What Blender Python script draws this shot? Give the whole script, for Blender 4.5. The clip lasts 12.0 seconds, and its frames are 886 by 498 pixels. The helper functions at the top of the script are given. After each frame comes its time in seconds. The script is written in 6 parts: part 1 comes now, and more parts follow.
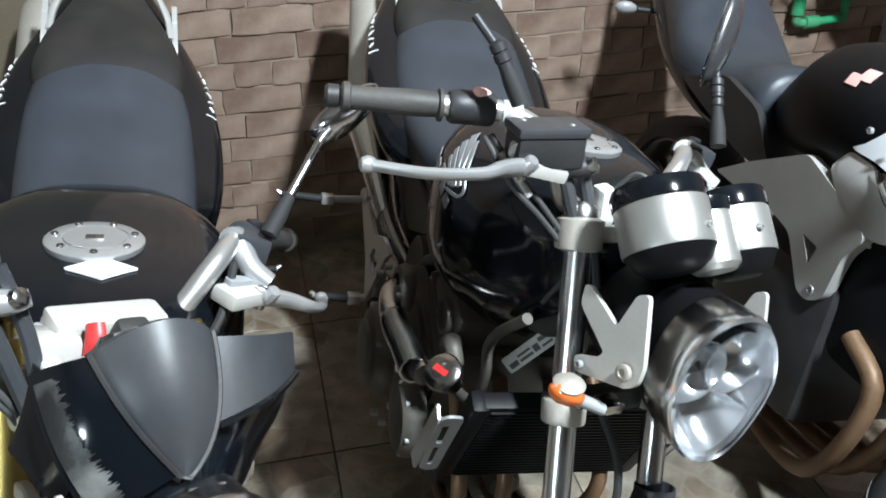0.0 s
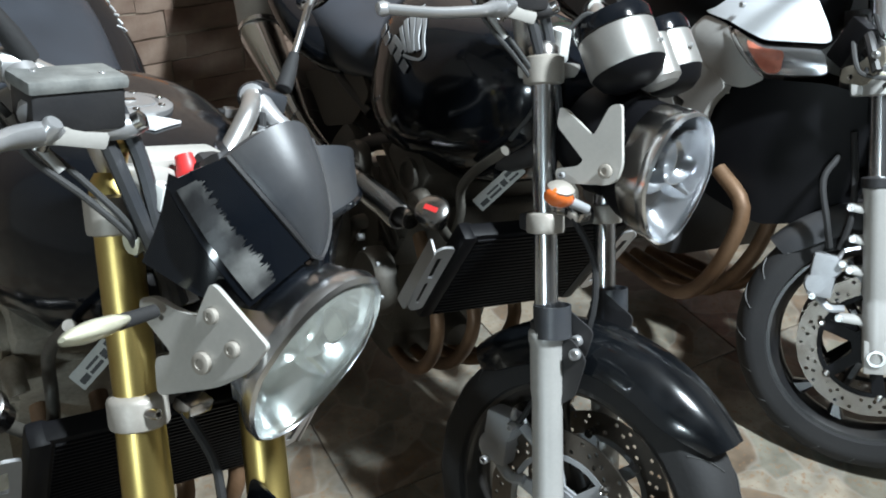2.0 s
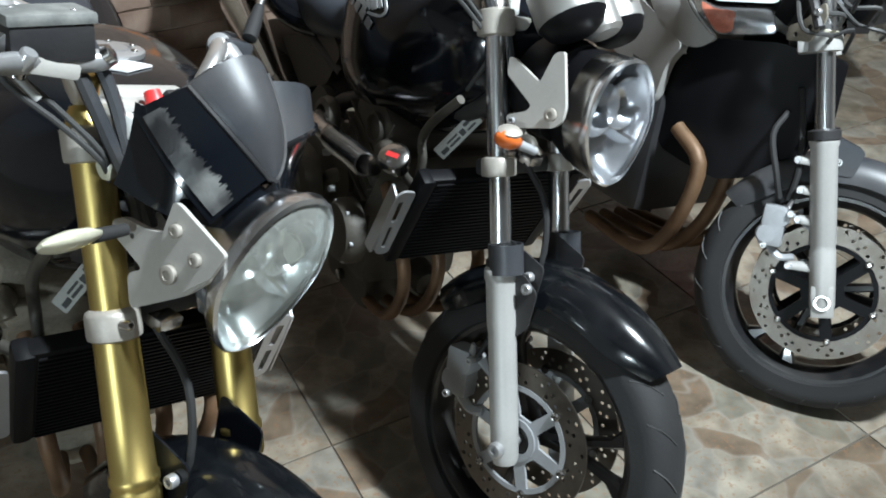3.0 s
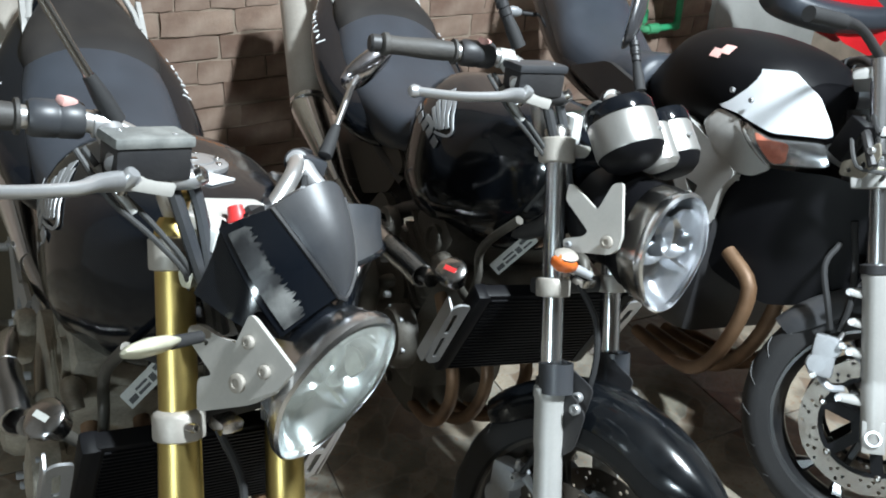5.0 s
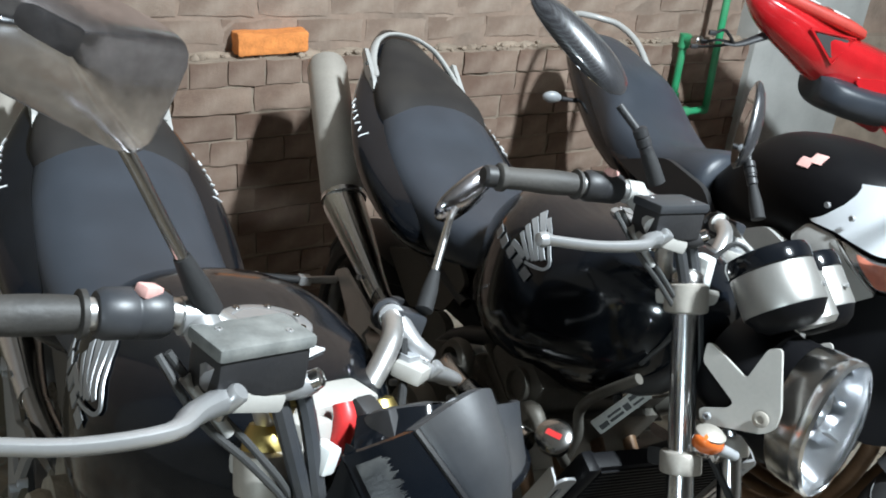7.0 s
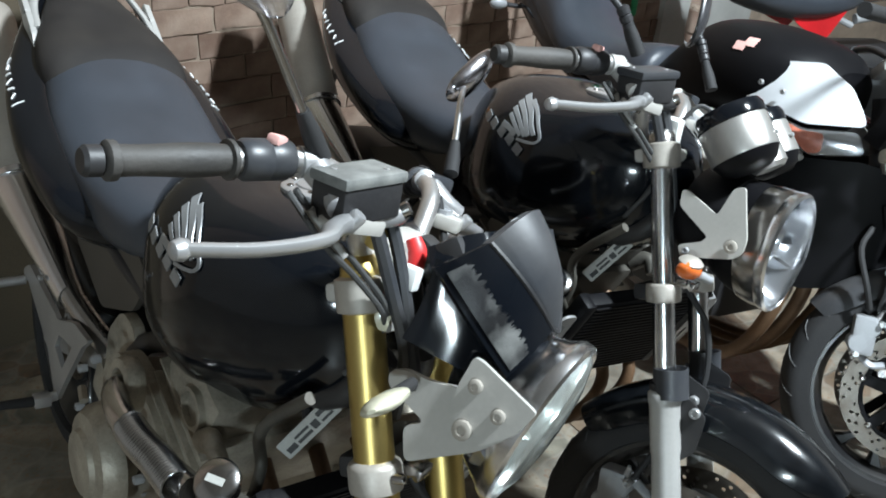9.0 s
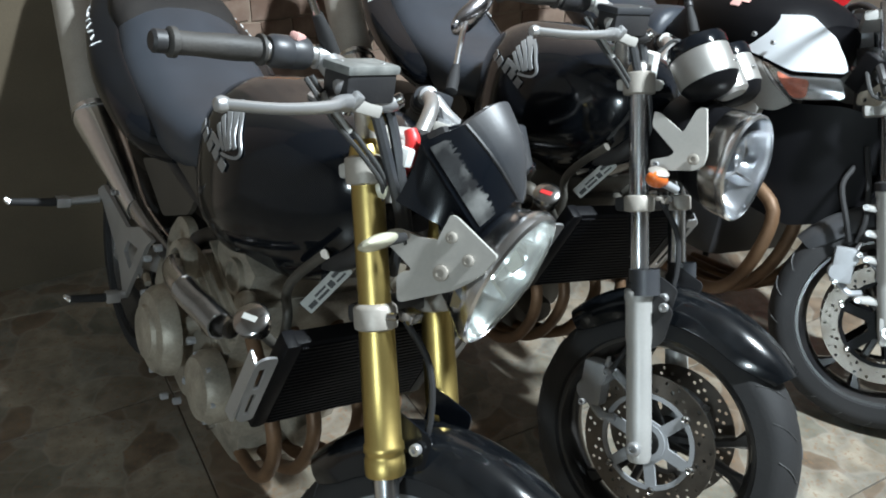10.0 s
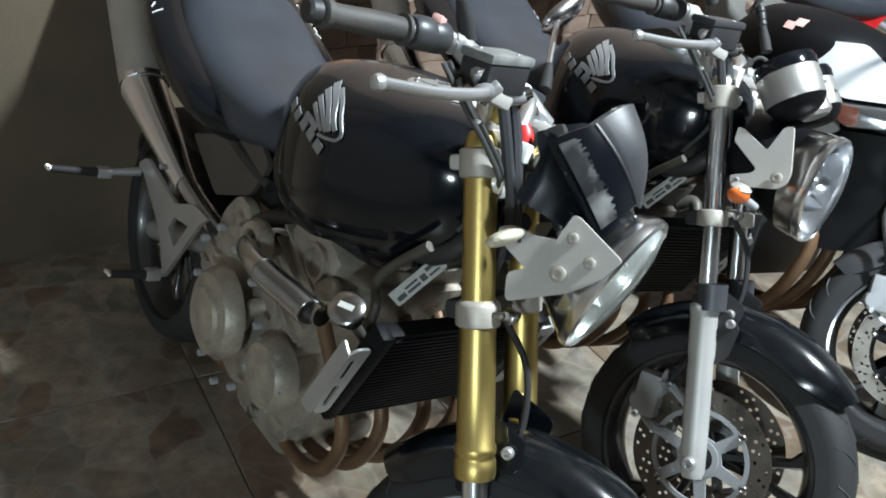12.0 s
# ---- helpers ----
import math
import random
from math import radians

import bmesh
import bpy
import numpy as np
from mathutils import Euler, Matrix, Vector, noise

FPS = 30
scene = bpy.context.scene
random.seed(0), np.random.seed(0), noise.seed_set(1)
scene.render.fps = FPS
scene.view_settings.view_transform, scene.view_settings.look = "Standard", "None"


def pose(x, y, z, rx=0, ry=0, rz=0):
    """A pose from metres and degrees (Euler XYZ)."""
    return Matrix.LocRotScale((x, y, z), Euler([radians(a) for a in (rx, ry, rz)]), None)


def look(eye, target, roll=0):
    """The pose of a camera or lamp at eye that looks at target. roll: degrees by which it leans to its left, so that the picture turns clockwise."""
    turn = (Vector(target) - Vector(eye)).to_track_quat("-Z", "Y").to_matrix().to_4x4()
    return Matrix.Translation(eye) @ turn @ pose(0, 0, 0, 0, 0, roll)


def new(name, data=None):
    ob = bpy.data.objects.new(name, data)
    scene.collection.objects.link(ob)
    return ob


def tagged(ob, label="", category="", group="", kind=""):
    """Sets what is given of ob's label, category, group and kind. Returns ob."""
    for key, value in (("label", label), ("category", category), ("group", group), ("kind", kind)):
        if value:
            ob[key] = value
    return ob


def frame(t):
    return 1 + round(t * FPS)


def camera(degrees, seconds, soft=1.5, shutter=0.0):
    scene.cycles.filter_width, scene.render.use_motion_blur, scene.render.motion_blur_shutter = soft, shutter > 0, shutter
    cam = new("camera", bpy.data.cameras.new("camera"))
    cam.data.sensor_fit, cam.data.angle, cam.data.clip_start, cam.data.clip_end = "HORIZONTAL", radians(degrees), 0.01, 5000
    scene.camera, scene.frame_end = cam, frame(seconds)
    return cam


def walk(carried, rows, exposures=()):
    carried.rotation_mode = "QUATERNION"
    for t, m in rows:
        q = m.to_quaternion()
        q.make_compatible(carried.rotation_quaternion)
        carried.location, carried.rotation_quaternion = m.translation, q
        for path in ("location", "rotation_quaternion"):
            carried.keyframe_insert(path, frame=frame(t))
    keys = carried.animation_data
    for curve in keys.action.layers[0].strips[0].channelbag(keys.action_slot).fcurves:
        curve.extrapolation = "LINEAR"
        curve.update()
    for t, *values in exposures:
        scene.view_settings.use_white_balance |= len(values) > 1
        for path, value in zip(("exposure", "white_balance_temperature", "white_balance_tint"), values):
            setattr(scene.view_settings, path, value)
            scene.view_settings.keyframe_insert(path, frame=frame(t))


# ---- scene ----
cam = camera(56.3, 12.0, soft=1.9)
METRES, EYE, TILT = 2.5, (0, .115, 1.594), -31.2
ROWS = [
    (0.0, 0.0, 0.0, 0.0, 0.0, 0.0, -0.0),
    (0.5, -0.0139, -0.0343, -0.0278, -1.74, 0.03, 1.04),
    (1.0, -0.0622, -0.0355, -0.0397, -6.45, -0.61, 3.39),
    (1.5, -0.1175, -0.0476, -0.0502, -11.09, -1.98, 5.53),
    (2.0, -0.1294, -0.0542, -0.0672, -13.86, -3.53, 6.67),
    (2.5, -0.1225, -0.0748, -0.0837, -14.36, -4.65, 7.11),
    (4.5, -0.1137, -0.1479, -0.1125, -11.62, -0.99, 4.99),
    (5.0, -0.1302, -0.1146, -0.0797, -11.25, 1.99, 3.67),
    (5.5, -0.1543, -0.0749, -0.0463, -11.82, 4.37, 2.79),
    (6.0, -0.1746, -0.0499, -0.0221, -11.78, 5.55, 2.32),
    (6.5, -0.1843, -0.004, 0.003, -12.37, 5.76, 2.13),
    (8.5, -0.2554, -0.0047, -0.0138, -18.89, 0.73, 6.92),
    (9.0, -0.2801, -0.0546, -0.0394, -19.11, -0.04, 7.04),
    (9.5, -0.2823, -0.1079, -0.0696, -17.45, -0.05, 6.67),
    (10.0, -0.2826, -0.1628, -0.1098, -15.45, -0.22, 6.11),
    (10.5, -0.294, -0.2052, -0.1346, -15.08, -0.77, 5.49),
    (11.0, -0.3193, -0.2054, -0.1396, -15.68, -1.13, 4.73),
    (11.5, -0.3551, -0.1878, -0.1315, -16.57, -1.09, 3.5),
    (12.0, -0.369, -0.1218, -0.1064, -18.38, -0.3, 2.0),
]
walk(cam, [(t, pose(*EYE, TILT) @ pose(METRES * x, METRES * y, METRES * z, 90 + pitch, roll, yaw)) for t, x, y, z, yaw, pitch, roll in ROWS],
     exposures=((0.0, 0.17), (1.0, 0.20), (2.0, 0.06), (2.7, 0.06), (4.3, 0.20), (5.0, 0.26), (5.5, 0.20), (6.5, 0.10), (8.5, 0.15), (10.0, 0.16), (12.0, 0.22)))

# ---- light ----
world = bpy.data.worlds.new("world")
scene.world = world
world.use_nodes = True
world.node_tree.nodes["Background"].inputs[0].default_value = (0.90, 0.96, 1.06, 1)
world.node_tree.nodes["Background"].inputs[1].default_value = 0.10
scene.view_settings.exposure = 0.0


def area_lamp(name, eye, target, sx, sy, power, colour):
    data = bpy.data.lights.new(name, "AREA")
    data.shape, data.size, data.size_y, data.energy, data.color = "RECTANGLE", sx, sy, power, colour
    ob = new(name, data)
    ob.matrix_world = look(eye, target)
    return ob


area_lamp("tube_light", (1.40, -0.10, 3.80), (0.2, 1.6, 0.5), 0.10, 0.45, 360, (0.82, 0.93, 1.0))
area_lamp("far_tube_light", (-3.2, -4.06, 2.1), (0.8, 1.3, 0.9), 0.5, 0.3, 100, (0.76, 0.92, 1.0))


# ---- materials ----
def mat(name, col, rough=0.5, metal=0.0, var=0.25, scale=9.0, fine=160.0, bump=0.08, coat=0.0, dust=0.0,
        dustcol=(0.30, 0.26, 0.21), rvar=0.15, spec=0.5):
    """A surface with a colour that wavers at two scales, fine relief and, where dust > 0, a patchy film of dust."""
    m = bpy.data.materials.new(name)
    m.use_nodes = True
    nt = m.node_tree
    n, l = nt.nodes, nt.links
    b = n["Principled BSDF"]
    tc = n.new("ShaderNodeTexCoord")
    n1, n2 = n.new("ShaderNodeTexNoise"), n.new("ShaderNodeTexNoise")
    for nd, sc, det in ((n1, scale, 5), (n2, fine, 3)):
        nd.inputs["Scale"].default_value, nd.inputs["Detail"].default_value = sc, det
        l.new(tc.outputs["Object"], nd.inputs["Vector"])
    mixf = n.new("ShaderNodeMath")
    mixf.operation = "MULTIPLY_ADD"
    l.new(n2.outputs["Fac"], mixf.inputs[0])
    mixf.inputs[1].default_value = 0.35
    l.new(n1.outputs["Fac"], mixf.inputs[2])
    ramp = n.new("ShaderNodeMapRange")
    ramp.inputs["From Min"].default_value, ramp.inputs["From Max"].default_value = 0.35, 1.0
    l.new(mixf.outputs[0], ramp.inputs["Value"])
    mc = n.new("ShaderNodeMix")
    mc.data_type = "RGBA"
    l.new(ramp.outputs[0], mc.inputs["Factor"])
    mc.inputs["A"].default_value = (*[c * (1 - var) for c in col], 1)
    mc.inputs["B"].default_value = (*[min(1, c * (1 + var)) for c in col], 1)
    out = mc.outputs["Result"]
    rr = n.new("ShaderNodeMapRange")
    rr.inputs["To Min"].default_value, rr.inputs["To Max"].default_value = max(0.02, rough - rvar * rough), min(1, rough + rvar * rough)
    l.new(n1.outputs["Fac"], rr.inputs["Value"])
    rout = rr.outputs[0]
    if dust:
        n3 = n.new("ShaderNodeTexNoise")
        n3.inputs["Scale"].default_value, n3.inputs["Detail"].default_value = scale * 0.7, 8
        l.new(tc.outputs["Object"], n3.inputs["Vector"])
        dr = n.new("ShaderNodeMapRange")
        dr.inputs["From Min"].default_value, dr.inputs["From Max"].default_value = 0.42, 0.75
        dr.inputs["To Max"].default_value = dust
        l.new(n3.outputs["Fac"], dr.inputs["Value"])
        md = n.new("ShaderNodeMix")
        md.data_type = "RGBA"
        l.new(dr.outputs[0], md.inputs["Factor"])
        l.new(out, md.inputs["A"])
        md.inputs["B"].default_value = (*dustcol, 1)
        out = md.outputs["Result"]
        ra = n.new("ShaderNodeMath")
        ra.operation = "MULTIPLY_ADD"
        l.new(dr.outputs[0], ra.inputs[0])
        ra.inputs[1].default_value = 0.5
        l.new(rout, ra.inputs[2])
        rout = ra.outputs[0]
    l.new(out, b.inputs["Base Color"])
    l.new(rout, b.inputs["Roughness"])
    b.inputs["Metallic"].default_value = metal
    b.inputs["Coat Weight"].default_value = coat
    b.inputs["Coat Roughness"].default_value = 0.06
    b.inputs["Specular IOR Level"].default_value = spec
    if bump:
        bp = n.new("ShaderNodeBump")
        bp.inputs["Strength"].default_value, bp.inputs["Distance"].default_value = bump, 0.002
        l.new(n2.outputs["Fac"], bp.inputs["Height"])
        l.new(bp.outputs[0], b.inputs["Normal"])
    return m


def glass(name, tint=(1, 1, 1), rough=0.02, milk=0.0):
    """A thin clear cover: what lies behind it shows through, and it shines the more the flatter one looks."""
    m = bpy.data.materials.new(name)
    m.use_nodes = True
    n, l = m.node_tree.nodes, m.node_tree.links
    n.remove(n["Principled BSDF"])
    tr, gl, fr, mx = n.new("ShaderNodeBsdfTransparent"), n.new("ShaderNodeBsdfGlossy"), n.new("ShaderNodeFresnel"), n.new("ShaderNodeMixShader")
    tr.inputs[0].default_value = (*tint, 1)
    gl.inputs["Roughness"].default_value = rough
    fr.inputs[0].default_value = 1.5
    l.new(fr.outputs[0], mx.inputs[0])
    first = tr.outputs[0]
    if milk:
        df, m2, nz = n.new("ShaderNodeBsdfDiffuse"), n.new("ShaderNodeMixShader"), n.new("ShaderNodeTexNoise")
        df.inputs[0].default_value = (0.72, 0.74, 0.68, 1)
        nz.inputs["Scale"].default_value = 14
        mr = n.new("ShaderNodeMapRange")
        mr.inputs["To Min"].default_value, mr.inputs["To Max"].default_value = milk * 0.6, milk * 1.4
        l.new(nz.outputs["Fac"], mr.inputs["Value"])
        l.new(mr.outputs[0], m2.inputs[0])
        l.new(first, m2.inputs[1])
        l.new(df.outputs[0], m2.inputs[2])
        first = m2.outputs[0]
    l.new(first, mx.inputs[1])
    l.new(gl.outputs[0], mx.inputs[2])
    l.new(mx.outputs[0], n["Material Output"].inputs[0])
    return m


BLACK_PAINT = mat("black_paint", (0.004, 0.0052, 0.0075), 0.13, 0, 0.3, spec=0.3, coat=0.3, bump=0.01, dust=0.004)
BLACK_PLASTIC = mat("black_plastic", (0.018, 0.018, 0.02), 0.5, bump=0.15, dust=0.06)
DEEP_BLACK = mat("deep_black_plastic", (0.004, 0.004, 0.005), 0.5, bump=0.1, dust=0.004, spec=0.15)
GREY_PLASTIC = mat("grey_plastic", (0.030, 0.033, 0.039), 0.42, bump=0.05, dust=0.1)
VINYL = mat("seat_vinyl", (0.036, 0.042, 0.053), 0.38, var=0.2, fine=500, bump=0.25)
VINYL_DUSTY = mat("dusty_seat_vinyl", (0.012, 0.010, 0.0095), 0.7, var=0.25, fine=500, bump=0.3, dust=0.06)
CHROME = mat("chrome", (0.82, 0.83, 0.85), 0.22, 1.0, 0.12, bump=0.02, dust=0.08)
DULL_CHROME = mat("dull_chrome", (0.45, 0.44, 0.43), 0.2, 1.0, 0.25, bump=0.05, dust=0.2)
ALU = mat("aluminium", (0.48, 0.48, 0.485), 0.34, 0.65, 0.12, bump=0.06, dust=0.08)
SILVER = mat("silver_paint", (0.42, 0.415, 0.40), 0.42, 0.2, 0.12, bump=0.04, dust=0.1)
BRACKET = mat("cast_bracket_paint", (0.46, 0.445, 0.415), 0.42, 0.1, 0.12, bump=0.05, dust=0.08)
GREY_SILVER = mat("grey_silver_paint", (0.32, 0.33, 0.345), 0.42, 0.15, 0.15, bump=0.05, dust=0.1)
WHITE_SILVER = mat("pale_silver_paint", (0.70, 0.725, 0.755), 0.35, 0.0, 0.06, coat=0.4, bump=0.02)
GOLD = mat("gold_anodised", (0.55, 0.42, 0.15), 0.38, 1.0, 0.15, fine=400, bump=0.05, dust=0.08, dustcol=(0.35, 0.27, 0.15))
ENGINE = mat("cast_engine_metal", (0.34, 0.31, 0.255), 0.45, 0.45, 0.5, scale=18, bump=0.6, dust=0.5)
# darkened copy of ENGINE: shade under the tank put into the colour
SHADED_ENGINE = mat("shaded_engine_metal", (0.075, 0.070, 0.060), 0.5, 0.3, 0.35, scale=14, bump=0.3, dust=0.3, dustcol=(0.16, 0.13, 0.10))
RUBBER = mat("rubber", (0.014, 0.014, 0.015), 0.75, bump=0.2, dust=0.06, dustcol=(0.14, 0.13, 0.12))
GRIP = mat("worn_grip_rubber", (0.035, 0.033, 0.031), 0.6, bump=0.3, dust=0.25, dustcol=(0.16, 0.14, 0.12))
DISC = mat("brake_disc_steel", (0.17, 0.153, 0.135), 0.38, 1.0, 0.25, scale=22, bump=0.05, dust=0.25, dustcol=(0.2, 0.14, 0.09))
RIM = mat("black_wheel_paint", (0.012, 0.012, 0.013), 0.3, coat=0.5, bump=0.03, dust=0.12)
HEADER = mat("rusted_exhaust", (0.15, 0.085, 0.046), 0.5, 0.3, 0.45, scale=14, bump=0.2, dust=0.3, dustcol=(0.22, 0.14, 0.08))
SILENCER = mat("dusty_silencer", (0.40, 0.37, 0.33), 0.5, 0.35, 0.2, bump=0.1, dust=0.3)
ORANGE = mat("orange_lens", (0.75, 0.16, 0.03), 0.15, coat=1.0, bump=0.03)
PALE_LENS = mat("pale_lens", (0.62, 0.60, 0.46), 0.3, coat=0.6, bump=0.05)
REFLECTOR = mat("reflector", (0.66, 0.68, 0.71), 0.18, 0.9, 0.1, bump=0.02)
SCUFF = mat("scuffed_black_paint", (0.012, 0.012, 0.013), 0.4, 0, 0.4, scale=22, fine=300, bump=0.2, dust=0.85, dustcol=(0.24, 0.242, 0.232))
LAMP_PINK = mat("pinkish_lamp_plastic", (0.62, 0.20, 0.13), 0.2, coat=1.0, var=0.35, scale=40, bump=0.2)
SIDE_PLASTIC = mat("dusty_side_plastic", (0.060, 0.052, 0.043), 0.6, var=0.25, bump=0.1, dust=0.3, dustcol=(0.13, 0.11, 0.085))
LID = mat("dusty_lid_paint", (0.13, 0.135, 0.13), 0.5, var=0.4, scale=40, fine=300, bump=0.1, dust=0.5, dustcol=(0.30, 0.30, 0.28))
BAR = mat("satin_bar_chrome", (0.66, 0.65, 0.64), 0.32, 0.85, 0.15, bump=0.04, dust=0.15, dustcol=(0.35, 0.32, 0.27))
GUARD_PAINT = mat("dusty_black_paint", (0.004, 0.0048, 0.006), 0.18, 0, 0.35, scale=30, fine=120, spec=0.4, coat=0.5, bump=0.015, dust=0.03, dustcol=(0.15, 0.165, 0.18))
BRUSHED = mat("brushed_can_metal", (0.42, 0.41, 0.39), 0.38, 0.75, 0.1, bump=0.05, dust=0.06)
RED_PLASTIC = mat("red_plastic", (0.55, 0.03, 0.03), 0.4, bump=0.1)
PINK = mat("faded_pink_plastic", (0.75, 0.42, 0.38), 0.5, bump=0.1)
WHITE_PLASTIC = mat("white_plastic", (0.75, 0.76, 0.74), 0.45, bump=0.05, dust=0.1)
LABEL = mat("paper_label", (0.44, 0.44, 0.41), 0.5, bump=0.05, dust=0.1)
INK = mat("label_ink", (0.05, 0.05, 0.05), 0.6, bump=0)
DECAL = mat("silver_decal", (0.30, 0.31, 0.32), 0.4, 0.5, bump=0)
WHITE_DECAL = mat("white_decal", (0.8, 0.8, 0.8), 0.4, bump=0)
RED_PAINT = mat("red_paint", (0.55, 0.015, 0.02), 0.2, coat=1.0, bump=0.01)
GREEN = mat("green_pipe_paint", (0.03, 0.30, 0.13), 0.4, bump=0.1, dust=0.2)
CLEAR = glass("clear_lens")
MILKY = glass("milky_lens", (0.86, 0.92, 0.84), 0.06, 0.22)
WORN_CHROME = mat("worn_mirror_chrome", (0.62, 0.60, 0.63), 0.12, 1.0, 0.5, scale=16, fine=90, bump=0.10, dust=0.22, dustcol=(0.20, 0.16, 0.13))
MIRROR = mat("mirror_glass", (0.8, 0.8, 0.82), 0.03, 1.0, 0.03, bump=0)
CARBON = mat("carbon_mirror_shell", (0.016, 0.016, 0.018), 0.3, coat=0.8, bump=0.05)
weave = CARBON.node_tree.nodes.new("ShaderNodeTexChecker")
weave.inputs["Scale"].default_value = 480
weave.inputs["Color1"].default_value, weave.inputs["Color2"].default_value = (0.006, 0.006, 0.007, 1), (0.055, 0.055, 0.06, 1)
CARBON.node_tree.links.new(next(q for q in CARBON.node_tree.nodes if q.bl_idname == "ShaderNodeTexCoord").outputs["Object"], weave.inputs["Vector"])
CARBON.node_tree.links.new(weave.outputs["Color"], CARBON.node_tree.nodes["Principled BSDF"].inputs["Base Color"])


# ---- mesh helpers ----
SEATING = [Matrix()]


def part(name, bm, material, parent, label="", m=None, sharp=40):
    """Links bm as one mesh object under parent (or on its own), moved by m or else by the seating in force."""
    bmesh.ops.transform(bm, matrix=SEATING[-1] if m is None else m, verts=bm.verts)
    bmesh.ops.recalc_face_normals(bm, faces=bm.faces)
    me = bpy.data.meshes.new(name)
    bm.to_mesh(me)
    bm.free()
    me.materials.append(material)
    me.polygons.foreach_set("use_smooth", [True] * len(me.polygons))
    me.set_sharp_from_angle(angle=radians(sharp))
    ob = new(name, me)
    if parent is not None:
        ob.parent = parent
    if label:
        ob["label"] = label
    return ob


def V(*a):
    return Vector(a)


def curve_through(pts, steps=5):
    """A smooth row of points through pts (Catmull-Rom)."""
    p = [Vector(q) for q in pts]
    p = [p[0] * 2 - p[1]] + p + [p[-1] * 2 - p[-2]]
    out = []
    for i in range(1, len(p) - 2):
        for k in range(steps):
            t = k / steps
            a, b, c, d = p[i - 1], p[i], p[i + 1], p[i + 2]
            out.append(0.5 * ((2 * b) + (c - a) * t + (2 * a - 5 * b + 4 * c - d) * t * t + (3 * b - a - 3 * c + d) * t ** 3))
    out.append(p[-2].copy())
    return out


def skin(bm, rings, close=True, caps=True):
    vs = [[bm.verts.new(q) for q in r] for r in rings]
    n = len(vs[0])
    for a, b in zip(vs, vs[1:]):
        for i in range(n if close else n - 1):
            j = (i + 1) % n
            bm.faces.new((a[i], a[j], b[j], b[i]))
    if caps and close:
        bm.faces.new(vs[0][::-1])
        bm.faces.new(vs[-1])
    return bm


def tube(pts, r, n=10, smooth=True, bm=None, steps=4, flat=1.0):
    """A round bar along pts; r is one radius or one for each point."""
    bm = bm or bmesh.new()
    rs = r if isinstance(r, (list, tuple)) else [r] * len(pts)
    if smooth and len(pts) > 2:
        full = curve_through(pts, steps)
        rr = [rs[min(i // steps, len(rs) - 2)] + (rs[min(i // steps, len(rs) - 2) + 1] - rs[min(i // steps, len(rs) - 2)]) * ((i % steps) / steps if i < len(full) - 1 else 1.0) for i in range(len(full))]
    else:
        full, rr = [Vector(q) for q in pts], list(rs)
    up = None
    rings = []
    for i, q in enumerate(full):
        d = (full[min(i + 1, len(full) - 1)] - full[max(i - 1, 0)]).normalized()
        if up is None:
            up = d.orthogonal().normalized()
        up = (up - d * up.dot(d)).normalized()
        side = d.cross(up)
        rings.append([q + (up * math.cos(a) + side * math.sin(a) * flat) * rr[i] for a in [2 * math.pi * k / n for k in range(n)]])
    return skin(bm, rings)


def lathe(profile, origin, axis, n=32, bm=None):
    """Turns (radius, along) pairs round an axis."""
    bm = bm or bmesh.new()
    o, d = Vector(origin), Vector(axis).normalized()
    u = d.orthogonal().normalized()
    w = d.cross(u)
    rings = [[o + d * h + (u * math.cos(a) + w * math.sin(a)) * max(r, 1e-4) for a in [2 * math.pi * k / n for k in range(n)]] for r, h in profile]
    closed = tuple(profile[0]) == tuple(profile[-1])
    return skin(bm, rings, caps=not closed)


def box(size, m=None, bevel=0.004, bm=None, segments=2):
    b = bmesh.new()
    bmesh.ops.create_cube(b, size=1.0)
    bmesh.ops.scale(b, vec=size, verts=b.verts)
    if bevel:
        bmesh.ops.bevel(b, geom=b.edges[:], offset=bevel, segments=segments, affect="EDGES", profile=0.6)
    if m is not None:
        bmesh.ops.transform(b, matrix=m, verts=b.verts)
    if bm is None:
        return b
    return merge(bm, b)


def merge(bm, other):
    me = bpy.data.meshes.new("t")
    other.to_mesh(me)
    other.free()
    bm.from_mesh(me)
    bpy.data.meshes.remove(me)
    return bm


def plate(outline, depth, m, holes=(), bevel=0.0):
    """A flat sheet cut to an outline (x, y) with holes, depth thick, laid by m."""
    bm = bmesh.new()
    edges = []
    for loop in (outline, *holes):
        vs = [bm.verts.new((x, y, 0)) for x, y in loop]
        edges += [bm.edges.new((vs[i], vs[(i + 1) % len(vs)])) for i in range(len(vs))]
    bmesh.ops.triangle_fill(bm, use_beauty=True, use_dissolve=False, edges=edges)
    ex = bmesh.ops.extrude_face_region(bm, geom=bm.faces[:])
    bmesh.ops.translate(bm, vec=(0, 0, depth), verts=[v for v in ex["geom"] if isinstance(v, bmesh.types.BMVert)])
    bmesh.ops.transform(bm, matrix=m, verts=bm.verts)
    return bm


def circle(x, y, r, n=12, sx=1.0, turn=0.0):
    c, s = math.cos(turn), math.sin(turn)
    return [(x + c * r * sx * math.cos(a) - s * r * math.sin(a), y + s * r * sx * math.cos(a) + c * r * math.sin(a)) for a in [2 * math.pi * k / n for k in range(n)]]


